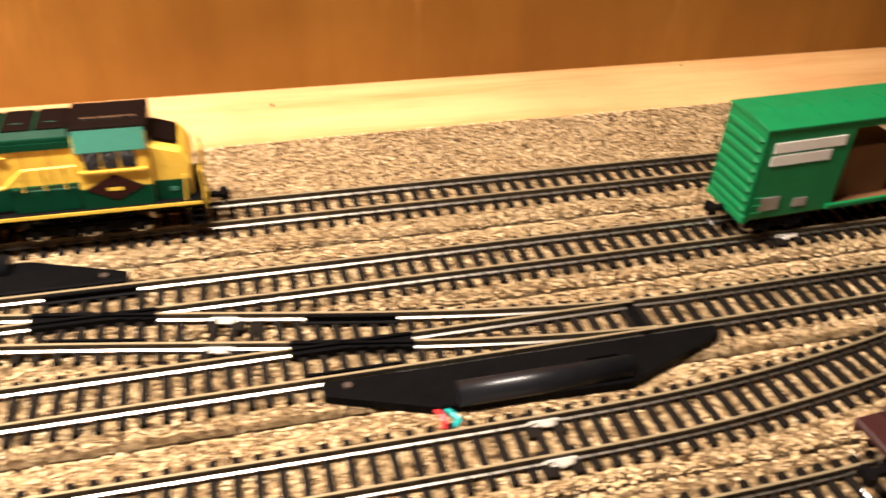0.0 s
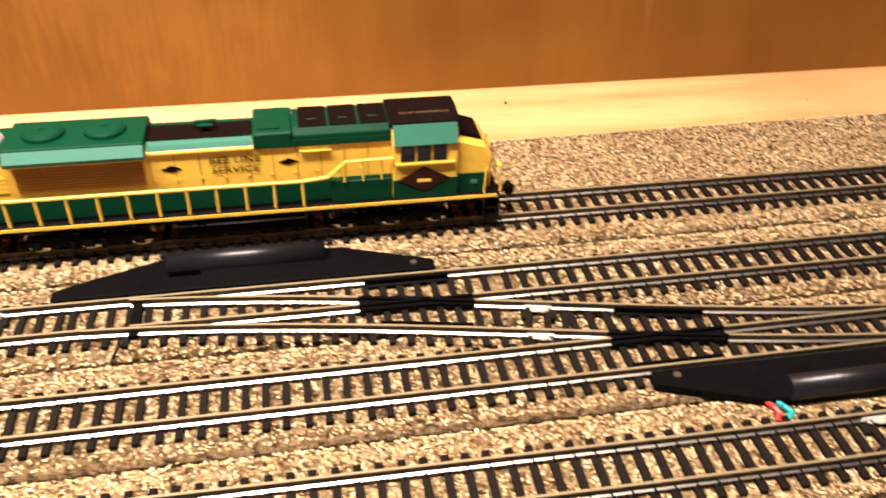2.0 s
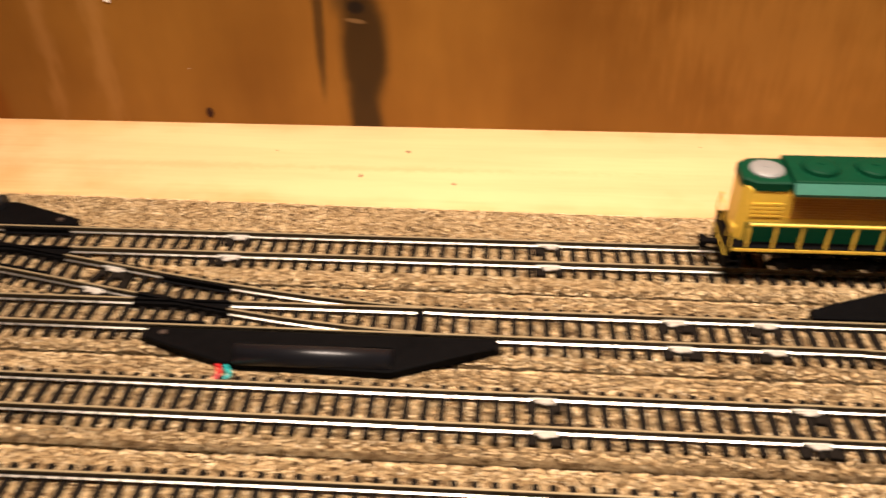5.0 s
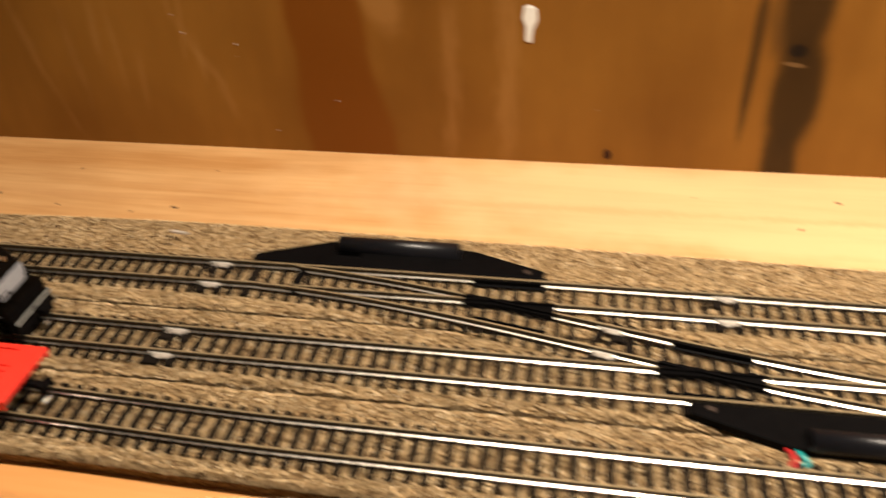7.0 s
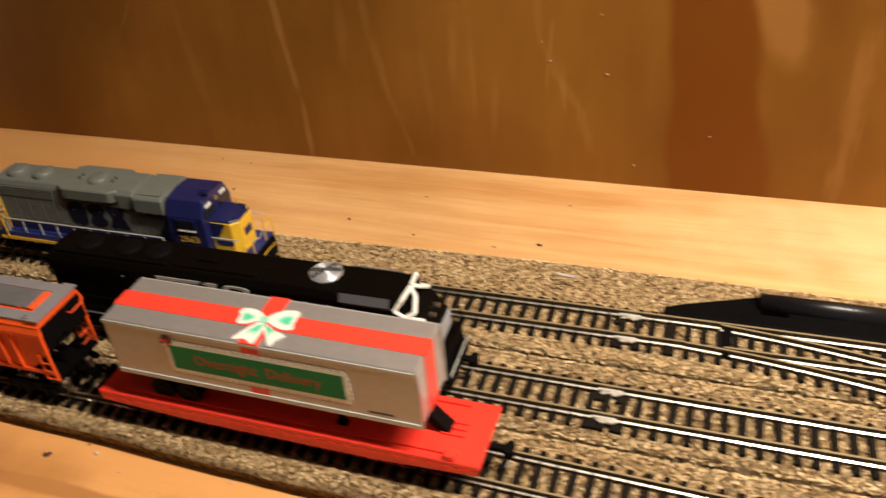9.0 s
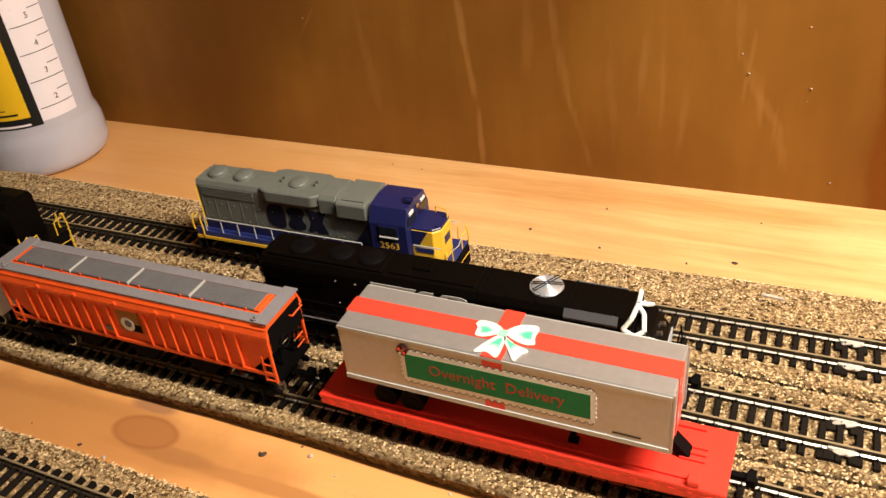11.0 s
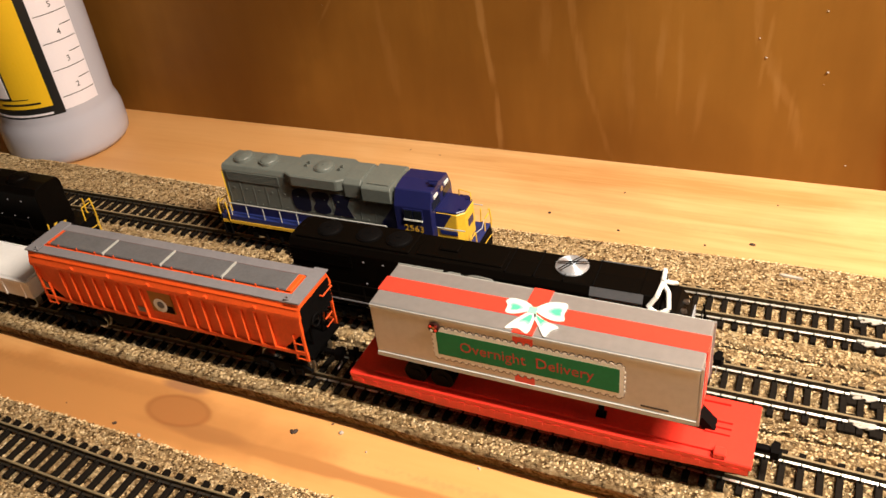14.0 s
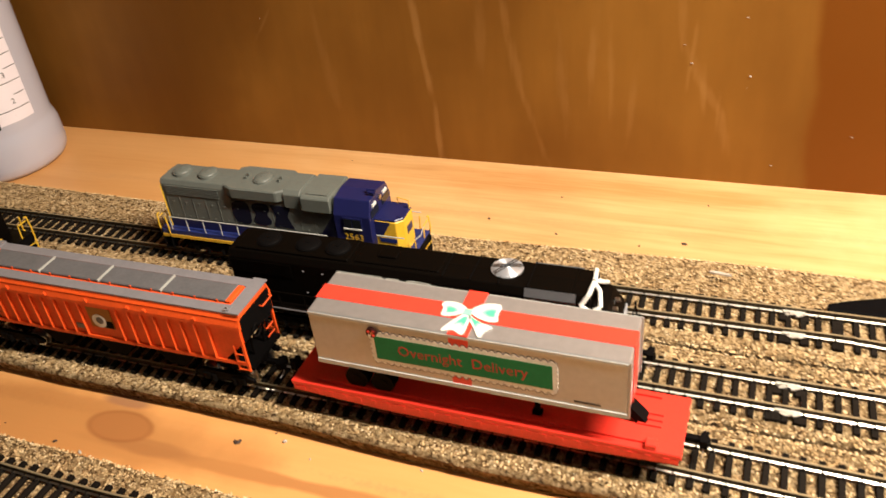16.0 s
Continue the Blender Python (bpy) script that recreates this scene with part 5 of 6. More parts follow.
# ---- orange covered hopper ----
def covered_hopper(x, y, turn):
    ob = thing("covered_hopper_car", "bright orange ribbed covered hopper car with grey roof", "model freight car", x, y, RAIL_Z, turn)
    L, W = 0.0842, 0.0140
    side = [(-L, 0.0470), (L, 0.0470), (L, 0.0330), (L - 0.0135, 0.0200), (-L + 0.0135, 0.0200), (-L, 0.0330)]
    part("body", prism(side, "y", -W + 0.0006, W - 0.0006), HOPPER_ORANGE, ob)
    for s in (-1, 1):
        y2 = s * (W - 0.0006)
        part("top_sill", prism([(s * 0.0120, 0.0490), (s * 0.0128, 0.0492), (s * 0.0150, 0.0432), (s * 0.0150, 0.0412), (s * 0.0134, 0.0412)], "x", -L - 0.0004, L + 0.0004), HOPPER_ORANGE, ob)
        part("side_sill", boxes((-L, L, min(y2, y2 + s * 0.0010), max(y2, y2 + s * 0.0010), 0.0180, 0.0204), bevel=0.0003), HOPPER_ORANGE, ob)
        for i in range(18):
            rx = -L + 0.0185 + (2 * L - 0.037) * i / 17
            if i in (8, 9):
                continue
            part("rib", boxes((rx - 0.0005, rx + 0.0005, min(y2, y2 + s * 0.0014), max(y2, y2 + s * 0.0014), 0.0204, 0.0410), bevel=0.0003), HOPPER_ORANGE, ob)
        plate(ob, "emblem_panel", [(-0.0070, 0.0265), (0.0072, 0.0265), (0.0072, 0.0395), (-0.0070, 0.0395)], y2, AMBER_SHADE, 0.0006)
        bm = bmesh.new()
        rod(bm, (-0.001, y2, 0.0310), (-0.001, y2 + s * 0.0009, 0.0310), 0.0042, 18)
        part("emblem_disc", bm, WHITE, ob, "pale round emblem")
        bm = bmesh.new()
        rod(bm, (-0.0004, y2, 0.0316), (-0.0004, y2 + s * 0.0011, 0.0316), 0.0022, 12)
        part("emblem_centre", bm, HATCH, ob)
        plate(ob, "emblem_block", [(0.0010, 0.0270), (0.0070, 0.0270), (0.0070, 0.0315), (0.0010, 0.0315)], y2, UNDER, 0.0008)
        plate(ob, "data_patch", [(-0.0180, 0.0235), (-0.0130, 0.0235), (-0.0130, 0.0265), (-0.0180, 0.0265)], y2, ROOF_GREY, 0.0004)
        plate(ob, "header_bar", [(-0.0110, 0.0400), (0.0080, 0.0400), (0.0080, 0.0408), (-0.0110, 0.0408)], y2, HOPPER_ORANGE, 0.0012)
        part("roof_walk", boxes((-L + 0.001, L - 0.001, min(s * 0.0074, s * 0.0132), max(s * 0.0074, s * 0.0132), 0.0492, 0.0500)), ROOF_GREY, ob, "grey roof walkway")
        for e in (-1, 1):
            # end posts, ladder rungs and corner gusset
            xe = e * (L - 0.0010)
            part("end_post", boxes((xe - 0.0006, xe + 0.0006, min(y2, y2 + s * 0.0012), max(y2, y2 + s * 0.0012), 0.0150, 0.0425)), HOPPER_ORANGE, ob)
            xp = e * (L - 0.0065)
            part("ladder_post", boxes((xp - 0.0004, xp + 0.0004, min(y2, y2 + s * 0.0012), max(y2, y2 + s * 0.0012), 0.0150, 0.0300)), HOPPER_ORANGE, ob)
            for k in range(3):
                part("ladder_rung", rods([((xe, y2 + s * 0.0010, 0.0160 + 0.0048 * k), (xp, y2 + s * 0.0010, 0.0160 + 0.0048 * k))], 0.0004, 5), HOPPER_ORANGE, ob)
    part("roof", wrapped([(W + 0.0002, 0.0468), (W - 0.001, 0.0482), (0.0070, 0.0496), (0.0, 0.0500)], -L, L, 0.0), HOPPER_ORANGE, ob)
    for i in range(4):
        a = -L + 0.0095 + 0.0376 * i
        part("hatch", boxes((a, a + 0.0362, -0.0062, 0.0062, 0.0497, 0.0512), bevel=0.0004), CAR_HATCH, ob, "mid grey roof hatch cover")
        if i:
            part("hatch_strip", boxes((a - 0.0011, a - 0.0005, -0.0064, 0.0064, 0.0498, 0.0515)), RAIL_PAINT, ob, "pale strip between hatch covers")
        for k in range(3):
            part("hatch_latch", boxes((a + 0.006 + 0.0125 * k, a + 0.0068 + 0.0125 * k, -0.0066, -0.0060, 0.0498, 0.0511)), HOPPER_ORANGE, ob)
    for e in (-1, 1):
        part("end_walk", boxes((min(e * (L - 0.0060), e * (L + 0.0012)), max(e * (L - 0.0060), e * (L + 0.0012)), -0.0138, 0.0138, 0.0500, 0.0507)), ROOF_GREY, ob)
        part("end_platform", boxes((min(e * (L - 0.012), e * (L + 0.0010)), max(e * (L - 0.012), e * (L + 0.0010)), -0.0130, 0.0130, 0.0150, 0.0168)), UNDER, ob)
        part("slope_sheet", prism([(e * L, 0.0462), (e * (L + 0.0005), 0.0462), (e * (L + 0.0005), 0.0326), (e * (L - 0.0130), 0.0194), (e * (L - 0.0138), 0.0199), (e * L, 0.0330)], "y", -0.0133, 0.0133), UNDER, ob, "black end sheet")
        ring = [(e * (L + 0.0022), -0.0050 + 0.0034 * math.cos(k * math.pi / 6), 0.0345 + 0.0034 * math.sin(k * math.pi / 6)) for k in range(13)]
        part("brake_wheel", polyrod(ring, 0.00045, 5), UNDER, ob)
        part("end_grab", polyrod([(e * (L + 0.0004), 0.0040, 0.0420), (e * (L + 0.0022), 0.0040, 0.0420), (e * (L + 0.0022), 0.0125, 0.0420), (e * (L + 0.0004), 0.0125, 0.0420)], 0.0004, 5), HOPPER_ORANGE, ob)
        part("brake_gear", rods([((e * (L - 0.0040), -0.004, 0.0170), (e * (L - 0.0040), -0.004, 0.0310)), ((e * (L - 0.0005), -0.0045, 0.030), (e * (L + 0.0005), -0.0045, 0.030)), ((e * (L - 0.004), 0.006, 0.017), (e * (L - 0.001), 0.006, 0.040)), ((e * (L - 0.004), 0.010, 0.017), (e * (L - 0.001), 0.010, 0.040))], 0.0007, 6), UNDER, ob)
        for k in range(4):
            part("end_rung", rods([((e * (L - 0.001), 0.006, 0.020 + 0.005 * k), (e * (L - 0.001), 0.0125, 0.020 + 0.005 * k))], 0.0004, 5), HOPPER_ORANGE if k < 2 else UNDER, ob)
        coupler(ob, e * (L - 0.001), e)
        truck(ob, e * (L - 0.0185), (-0.0100, 0.0100), 0.0052)
    for e in (-1, 1):
        xa, xb = e * (L - 0.0104), e * (L - 0.0072)
        part("hatch_stop", boxes((min(xa, xb), max(xa, xb), -0.0064, 0.0064, 0.0500, 0.0510), bevel=0.0003), HOPPER_ORANGE, ob, "orange stop at the hatch end")
        part("corner_bracket", boxes((min(e * (L - 0.0075), e * (L - 0.0045)), max(e * (L - 0.0075), e * (L - 0.0045)), -0.0128, -0.0085, 0.0507, 0.0512), (min(e * (L - 0.0062), e * (L - 0.0054)), max(e * (L - 0.0062), e * (L - 0.0054)), -0.0120, -0.0112, 0.0512, 0.0524)), ROOF_GREY, ob)
    for bx in (-0.0545, -0.030, -0.004, 0.0215, 0.0315, 0.060):
        part("sill_bracket", boxes((bx - 0.0010, bx + 0.0010, -0.0156, -0.0140, 0.0436, 0.0447), (bx - 0.0004, bx + 0.0004, -0.0154, -0.0146, 0.0430, 0.0452)), HOPPER_ORANGE, ob)
    part("center_sill", boxes((-L + 0.001, L - 0.001, -0.0030, 0.0030, 0.0105, 0.0150)), UNDER, ob)
    for hx in (-0.0370, 0.0, 0.0370):
        bm = bmesh.new()
        extrude(bm, [(hx - 0.0170, 0.0200), (hx + 0.0170, 0.0200), (hx + 0.0045, 0.0065), (hx - 0.0045, 0.0065)], "y", -0.0110, 0.0110)
        part("discharge_bay", bm, UNDER, ob)
    return ob


covered_hopper(-0.2075, -0.1000, math.degrees(math.atan(slope_of(track_c, -0.2))))


# ---- red flatcar and the silver trailer on it ----
def flatcar(x, y, turn, body, label):
    ob = thing("flatcar", label, "model freight car", x, y, RAIL_Z, turn)
    L, W = 0.0900, 0.0172
    part("deck", boxes((-L, L, -W, W, 0.0132, 0.0160), bevel=0.0004), body, ob)
    for s in (-1, 1):
        y2 = s * W
        part("side_sill", prism([(-L + 0.001, 0.0132), (L - 0.001, 0.0132), (L - 0.001, 0.0105), (0.045, 0.0082), (-0.045, 0.0082), (-L + 0.001, 0.0105)], "y", min(y2, y2 - s * 0.0014), max(y2, y2 - s * 0.0014)), body, ob)
        part("rub_rail", boxes((-L + 0.012, L - 0.012, min(y2 - s * 0.0042, y2 - s * 0.0032), max(y2 - s * 0.0042, y2 - s * 0.0032), 0.0160, 0.0172)), body, ob)
        for i in range(24):
            px = -L + 0.006 + (2 * L - 0.012) * i / 23
            part("stake_pocket", boxes((px - 0.0011, px + 0.0011, min(y2, y2 + s * 0.0003), max(y2, y2 + s * 0.0003), 0.0110, 0.0134)), body, ob)
    part("bridge_plate", boxes((L - 0.0150, L - 0.0100, -W + 0.0002, -W + 0.0046, 0.0160, 0.0190), bevel=0.0005), body, ob)
    part("bridge_plate", boxes((-L + 0.010, -L + 0.015, W - 0.0046, W - 0.0002, 0.0160, 0.0190), bevel=0.0005), body, ob)
    for k in range(3):
        part("tie_down", boxes((0.0700, 0.0800, -0.0040 + 0.0034 * k, -0.0028 + 0.0034 * k, 0.0160, 0.0170)), body, ob)
    part("hitch", prism([(0.0560, 0.0300), (0.0620, 0.0300), (0.0740, 0.0168), (0.0700, 0.0160)], "y", -0.0034, 0.0034), UNDER, ob, "black folding trailer hitch")
    part("center_sill", boxes((-L + 0.002, L - 0.002, -0.0040, 0.0040, 0.0090, 0.0132)), UNDER, ob)
    for e in (-1, 1):
        coupler(ob, e * (L - 0.001), e)
        truck(ob, e * (L - 0.0220), (-0.0100, 0.0100), 0.0048)
    return ob


def trailer(x, y, z, turn):
    ob = thing("semi_trailer", "silver gift-wrapped model trailer with red ribbon and bow", "model trailer", x, y, z, turn)
    L, W, z0, z1 = 0.0700, 0.0145, 0.0160, 0.0458
    body = part("body", boxes((-L, L, -W, W, z0, z1), bevel=0.0006), SILVER, ob)
    for s in (-1, 1):
        y2 = s * W
        part("top_rail", boxes((-L + 0.0004, L - 0.0004, min(y2, y2 + s * 0.0004), max(y2, y2 + s * 0.0004), z1 - 0.0018, z1 - 0.0004)), RAIL_PAINT, body)
        part("bottom_rail", boxes((-L + 0.0004, L - 0.0004, min(y2, y2 + s * 0.0005), max(y2, y2 + s * 0.0005), z0 + 0.0002, z0 + 0.0024)), RAIL_PAINT, body)
        part("ribbon_side", boxes((-0.0045, 0.0042, min(y2, y2 + s * 0.00006), max(y2, y2 + s * 0.00006), z0 + 0.0001, z1 - 0.0001)), RIBBON, body)
        # stamp-shaped label
        za, zb, xa, xb = z0 + 0.0088, z0 + 0.0216, -0.0390, 0.0395
        if s > 0:
            xa, xb = -xb, -xa
        stamp = part("label", boxes((xa - 0.0018, xb + 0.0018, min(y2, y2 + s * 0.00020), max(y2, y2 + s * 0.00020), za - 0.0018, zb + 0.0018)), WHITE, ob, "white stamp-edged label")
        bm = bmesh.new()
        n = 26
        for i in range(n):
            px = xa - 0.0014 + (xb - xa + 0.0028) * (i + 0.5) / n
            for zz in (za - 0.0019, zb + 0.0019):
                rod(bm, (px, y2, zz), (px, y2 + s * 0.00020, zz), 0.0010, 8)
        for i in range(5):
            zz = za + (zb - za) * (i + 0.5) / 5
            for px in (xa - 0.0017, xb + 0.0017):
                rod(bm, (px, y2, zz), (px, y2 + s * 0.00020, zz), 0.00075, 8)
        part("stamp_perforation", bm, WHITE, stamp)
        bm = bmesh.new()
        box(bm, xa - 0.0020, xb + 0.0020, min(y2, y2 + s * 0.00010), max(y2, y2 + s * 0.00010), za - 0.0020, zb + 0.0020)
        for i in range(n):
            px = xa - 0.0014 + (xb - xa + 0.0028) * (i + 0.5) / n
            for zz in (za - 0.0021, zb + 0.0021):
                rod(bm, (px, y2, zz), (px, y2 + s * 0.00010, zz), 0.0014, 8)
        part("stamp_outline", bm, HATCH, stamp, "dark scalloped outline")
        part("label_field", boxes((xa, xb, min(y2, y2 + s * 0.00030), max(y2, y2 + s * 0.00030), za, zb)), LABEL_GREEN, stamp, "green label field")
        words("label_text", "Overnight  Delivery", 0.0078, LETTER_RED, stamp, pose((xa + xb) / 2, y2 + s * 0.000306, (za + zb) / 2, 90, 0, 0 if s < 0 else 180), "red printed lettering", squeeze=0.92)
        bm = bmesh.new()
        rod(bm, (xa - 0.0005, y2, zb + 0.0022), (xa - 0.0005, y2 + s * 0.0012, zb + 0.0022), 0.0025, 14)
        wreath = part("wreath_mark", bm, MAROON, stamp, "dark red round mark")
        for wx, wz, mat in ((-0.0012, 0.0008, RIBBON), (0.0010, -0.0010, RIBBON), (0.0012, 0.0011, LETTER_RED), (-0.0008, -0.0014, WHITE), (0.0002, 0.0002, AMBER_SHADE)):
            bm = bmesh.new()
            rod(bm, (xa - 0.0005 + wx, y2 + s * 0.0011, zb + 0.0022 + wz), (xa - 0.0005 + wx, y2 + s * 0.0014, zb + 0.0022 + wz), 0.0007, 8)
            part("berry", bm, mat, wreath)
        part("small_lettering", boxes((0.0480, 0.0590, min(y2, y2 + s * 0.0002), max(y2, y2 + s * 0.0002), z0 + 0.0042, z0 + 0.0050)), INK, body, "unreadable dark lettering bar")
    part("ribbon_top", boxes((-L - 0.0003, L + 0.0003, -0.0048, 0.0048, z1 - 0.0002, z1 + 0.0003)), RIBBON, body)
    part("ribbon_cross", boxes((-0.0045, 0.0042, -W - 0.0003, W + 0.0003, z1 - 0.0002, z1 + 0.00035)), RIBBON, body)
    part("ribbon_front", boxes((L, L + 0.0004, -0.0048, 0.0048, z0, z1)), RIBBON, body)
    part("ribbon_back", boxes((-L - 0.0004, -L, -0.0048, 0.0048, z0, z1)), RIBBON, body)
    for s in (-1, 1):
        part("front_post", boxes((L - 0.0002, L + 0.0007, min(s * W, s * (W - 0.0012)), max(s * W, s * (W - 0.0012)), z0, z1)), SILVER, body)
    # printed bow: two loops, two tails and a knot
    bow = part("bow", boxes((-0.0022, 0.0016, -0.0020, 0.0018, z1 + 0.0004, z1 + 0.0009), bevel=0.0001), BOW_PALE, ob, "white and mint green printed bow")
    shapes = (
        ("bow_loop", [(0.0, 1.0), (-4.0, 4.5), (-10.5, 5.2), (-12.5, 2.8), (-11.0, 0.2), (-10.5, -4.0), (-7.0, -4.2), (-3.0, -2.0)], (-8.0, -0.8)),
        ("bow_loop", [(1.0, 1.5), (5.0, 6.5), (11.0, 8.0), (13.2, 6.5), (13.2, 1.0), (14.2, -2.8), (10.0, -4.0), (4.0, -2.0)], (10.2, 1.2)),
        ("bow_tail", [(0.0, -1.0), (-3.0, -4.0), (-7.4, -13.4), (-2.5, -12.4), (2.4, -14.3), (2.6, -6.0), (2.0, -2.0)], (0.0, -4.6)),
        ("bow_tail", [(1.0, -1.0), (3.0, -2.5), (7.5, -5.2), (13.2, -7.2), (11.0, -10.0), (9.5, -14.4), (5.5, -9.0), (2.5, -5.0)], (3.6, -4.2)))
    for name, pts, tint in shapes:
        pts = [(0.001 * a - 0.0005, 0.001 * b) for a, b in rounded(pts)]
        tx, ty = 0.001 * tint[0], 0.001 * tint[1]
        leaf = part(name, prism(pts, "z", z1 + 0.00035, z1 + 0.0006), WHITE, bow)
        for grow, high, mat in ((0.60, 0.00068, BOW_MINT), (0.46, 0.00074, BOW_PALE), (0.32, 0.00080, BOW_GREEN)):
            part("tint", prism([(tx + (a - tx) * grow, ty + (b - ty) * grow) for a, b in pts], "z", z1 + 0.0006, z1 + high), mat, leaf)
    # running gear
    for ax in (-0.0540, -0.0410):
        for s in (-1, 1):
            bm = bmesh.new()
            rod(bm, (ax, s * 0.0050, 0.0058), (ax, s * 0.0112, 0.0058), 0.0056, 18)
            w = part("wheel", bm, UNDER, ob, "black rubber tyre")
            bm = bmesh.new()
            rod(bm, (ax, s * 0.0112, 0.0058), (ax, s * 0.0116, 0.0058), 0.0026, 12)
            part("hub", bm, UNDER, w)
    part("bogie", boxes((-0.0580, -0.0370, -0.0070, 0.0070, 0.0070, z0)), UNDER, ob)
    for s in (-1, 1):
        part("landing_leg", boxes((0.0290, 0.0312, min(s * 0.0050, s * 0.0066), max(s * 0.0050, s * 0.0066), 0.0020, z0), (0.0280, 0.0322, min(s * 0.0044, s * 0.0072), max(s * 0.0044, s * 0.0072), 0.0002, 0.0022)), UNDER, ob)
    return ob


_turn = math.degrees(math.atan(slope_of(track_c, 0.0)))
flatcar(-0.0110, -0.1002, _turn, FLAT_RED, "bright red model flatcar with black trailer hitch")
trailer(-0.0130, -0.1029, RAIL_Z + 0.0160, _turn)


# ---- green boxcar with an open door ----
def boxcar(x, y, name, label, main, turn=0.0, z1=0.0560, z0=0.0110):
    ob = thing(name, label, "model freight car", x, y, RAIL_Z, turn)
    L, W = 0.0870, 0.0145
    for s in (-1, 1):
        y2 = s * W
        for a, b in ((-L, -0.0410), (0.0180, L)):
            part("side", boxes((a, b, min(y2, y2 - s * 0.0010), max(y2, y2 - s * 0.0010), z0, z1)), main, ob)
        part("door_header", boxes((-0.0410, 0.0180, min(y2, y2 - s * 0.0010), max(y2, y2 - s * 0.0010), z1 - 0.0035, z1)), main, ob)
        part("door_track", boxes((-0.0440, 0.0450, min(y2, y2 + s * 0.0016), max(y2, y2 + s * 0.0016), z0 + 0.0006, z0 + 0.0026)), main, ob)
        part("side_door", boxes((0.0150, 0.0440, min(y2 + s * 0.0004, y2 + s * 0.0012), max(y2 + s * 0.0004, y2 + s * 0.0012), z0 + 0.0026, z1 - 0.0030)), main, ob, "slid-open side door")
        for k in range(4):
            part("door_rib", boxes((0.0155, 0.0435, min(y2 + s * 0.0012, y2 + s * 0.0019), max(y2 + s * 0.0012, y2 + s * 0.0019), z0 + 0.006 + 0.0095 * k, z0 + 0.0075 + 0.0095 * k)), main, ob)
        for k, zz in enumerate((z1 - 0.0112, z1 - 0.0176)):
            w = 0.037 - 0.006 * k
            a = -L + 0.0050
            part("lettering_bar", boxes((a, a + w, min(y2, y2 + s * 0.0003), max(y2, y2 + s * 0.0003), zz, zz + 0.0050)), WHITE, ob, "white lettering bar")
        for a, b, c in ((-L + 0.006, 0.010, 0.0070), (-L + 0.024, 0.007, 0.0045)):
            part("data_bar", boxes((a, a + b, min(y2, y2 + s * 0.0003), max(y2, y2 + s * 0.0003), z0 + 0.004, z0 + 0.004 + c)), SILVER, ob, "faded data lettering bar")
        part("side_ladder", rods([((-L + 0.0015, y2 + s * 0.0008, z0 + 0.004 * k), (-L + 0.0070, y2 + s * 0.0008, z0 + 0.004 * k)) for k in range(1, 4)], 0.0003, 5), main, ob)
    for e in (-1, 1):
        part("end_wall", boxes((min(e * L, e * (L - 0.001)), max(e * L, e * (L - 0.001)), -W, W, z0, z1)), main, ob)
        for k in range(8 if z1 > 0.05 else 4):
            zz = z0 + 0.0045 + 0.0050 * k
            part("end_rib", prism([(-W + 0.001, zz), (-W + 0.003, zz + 0.0014), (W - 0.003, zz + 0.0014), (W - 0.001, zz), (W - 0.003, zz - 0.0014), (-W + 0.003, zz - 0.0014)], "x", e * L, e * (L + 0.0012), 0.0004), main, ob)
        coupler(ob, e * (L - 0.001), e)
        truck(ob, e * (L - 0.0200), (-0.0100, 0.0100), 0.0052)
        part("end_sill", boxes((min(e * (L - 0.002), e * (L + 0.0012)), max(e * (L - 0.002), e * (L + 0.0012)), -W, W, z0 - 0.0018, z0 + 0.0020), bevel=0.0003), main, ob)
    part("roof", wrapped([(W + 0.0004, z1 - 0.0004), (W + 0.0004, z1 + 0.0008), (0.0, z1 + 0.0024)], -L - 0.0006, L + 0.0006, 0.0002), main, ob)
    for k in range(9):
        rx = -L + 0.010 + 0.0192 * k
        part("roof_rib", prism([(W - 0.0005, z1 + 0.0008), (0.0, z1 + 0.0030), (-W + 0.0005, z1 + 0.0008), (0.0, z1 + 0.0010)], "x", rx, rx + 0.0012), main, ob)
    part("floor_pan", boxes((-L + 0.001, L - 0.001, -W + 0.001, W - 0.001, z0 - 0.0010, z0 + 0.0010)), WOOD_LOAD, ob)
    part("inner_load", boxes((-0.0340, -0.0060, -0.0090, 0.0090, z0 + 0.001, z0 + 0.0280), (0.0000, 0.0250, -0.0070, 0.0100, z0 + 0.001, z0 + 0.0180), bevel=0.0005), WOOD_LOAD, ob, "brown load inside the open door")
    part("center_sill", boxes((-L + 0.002, L - 0.002, -0.0035, 0.0035, 0.0075, z0 - 0.001)), UNDER, ob)
    return ob


boxcar(1.1725, -0.0490, "boxcar", "bright green ribbed model boxcar with open door", BOX_GREEN, 3.0)


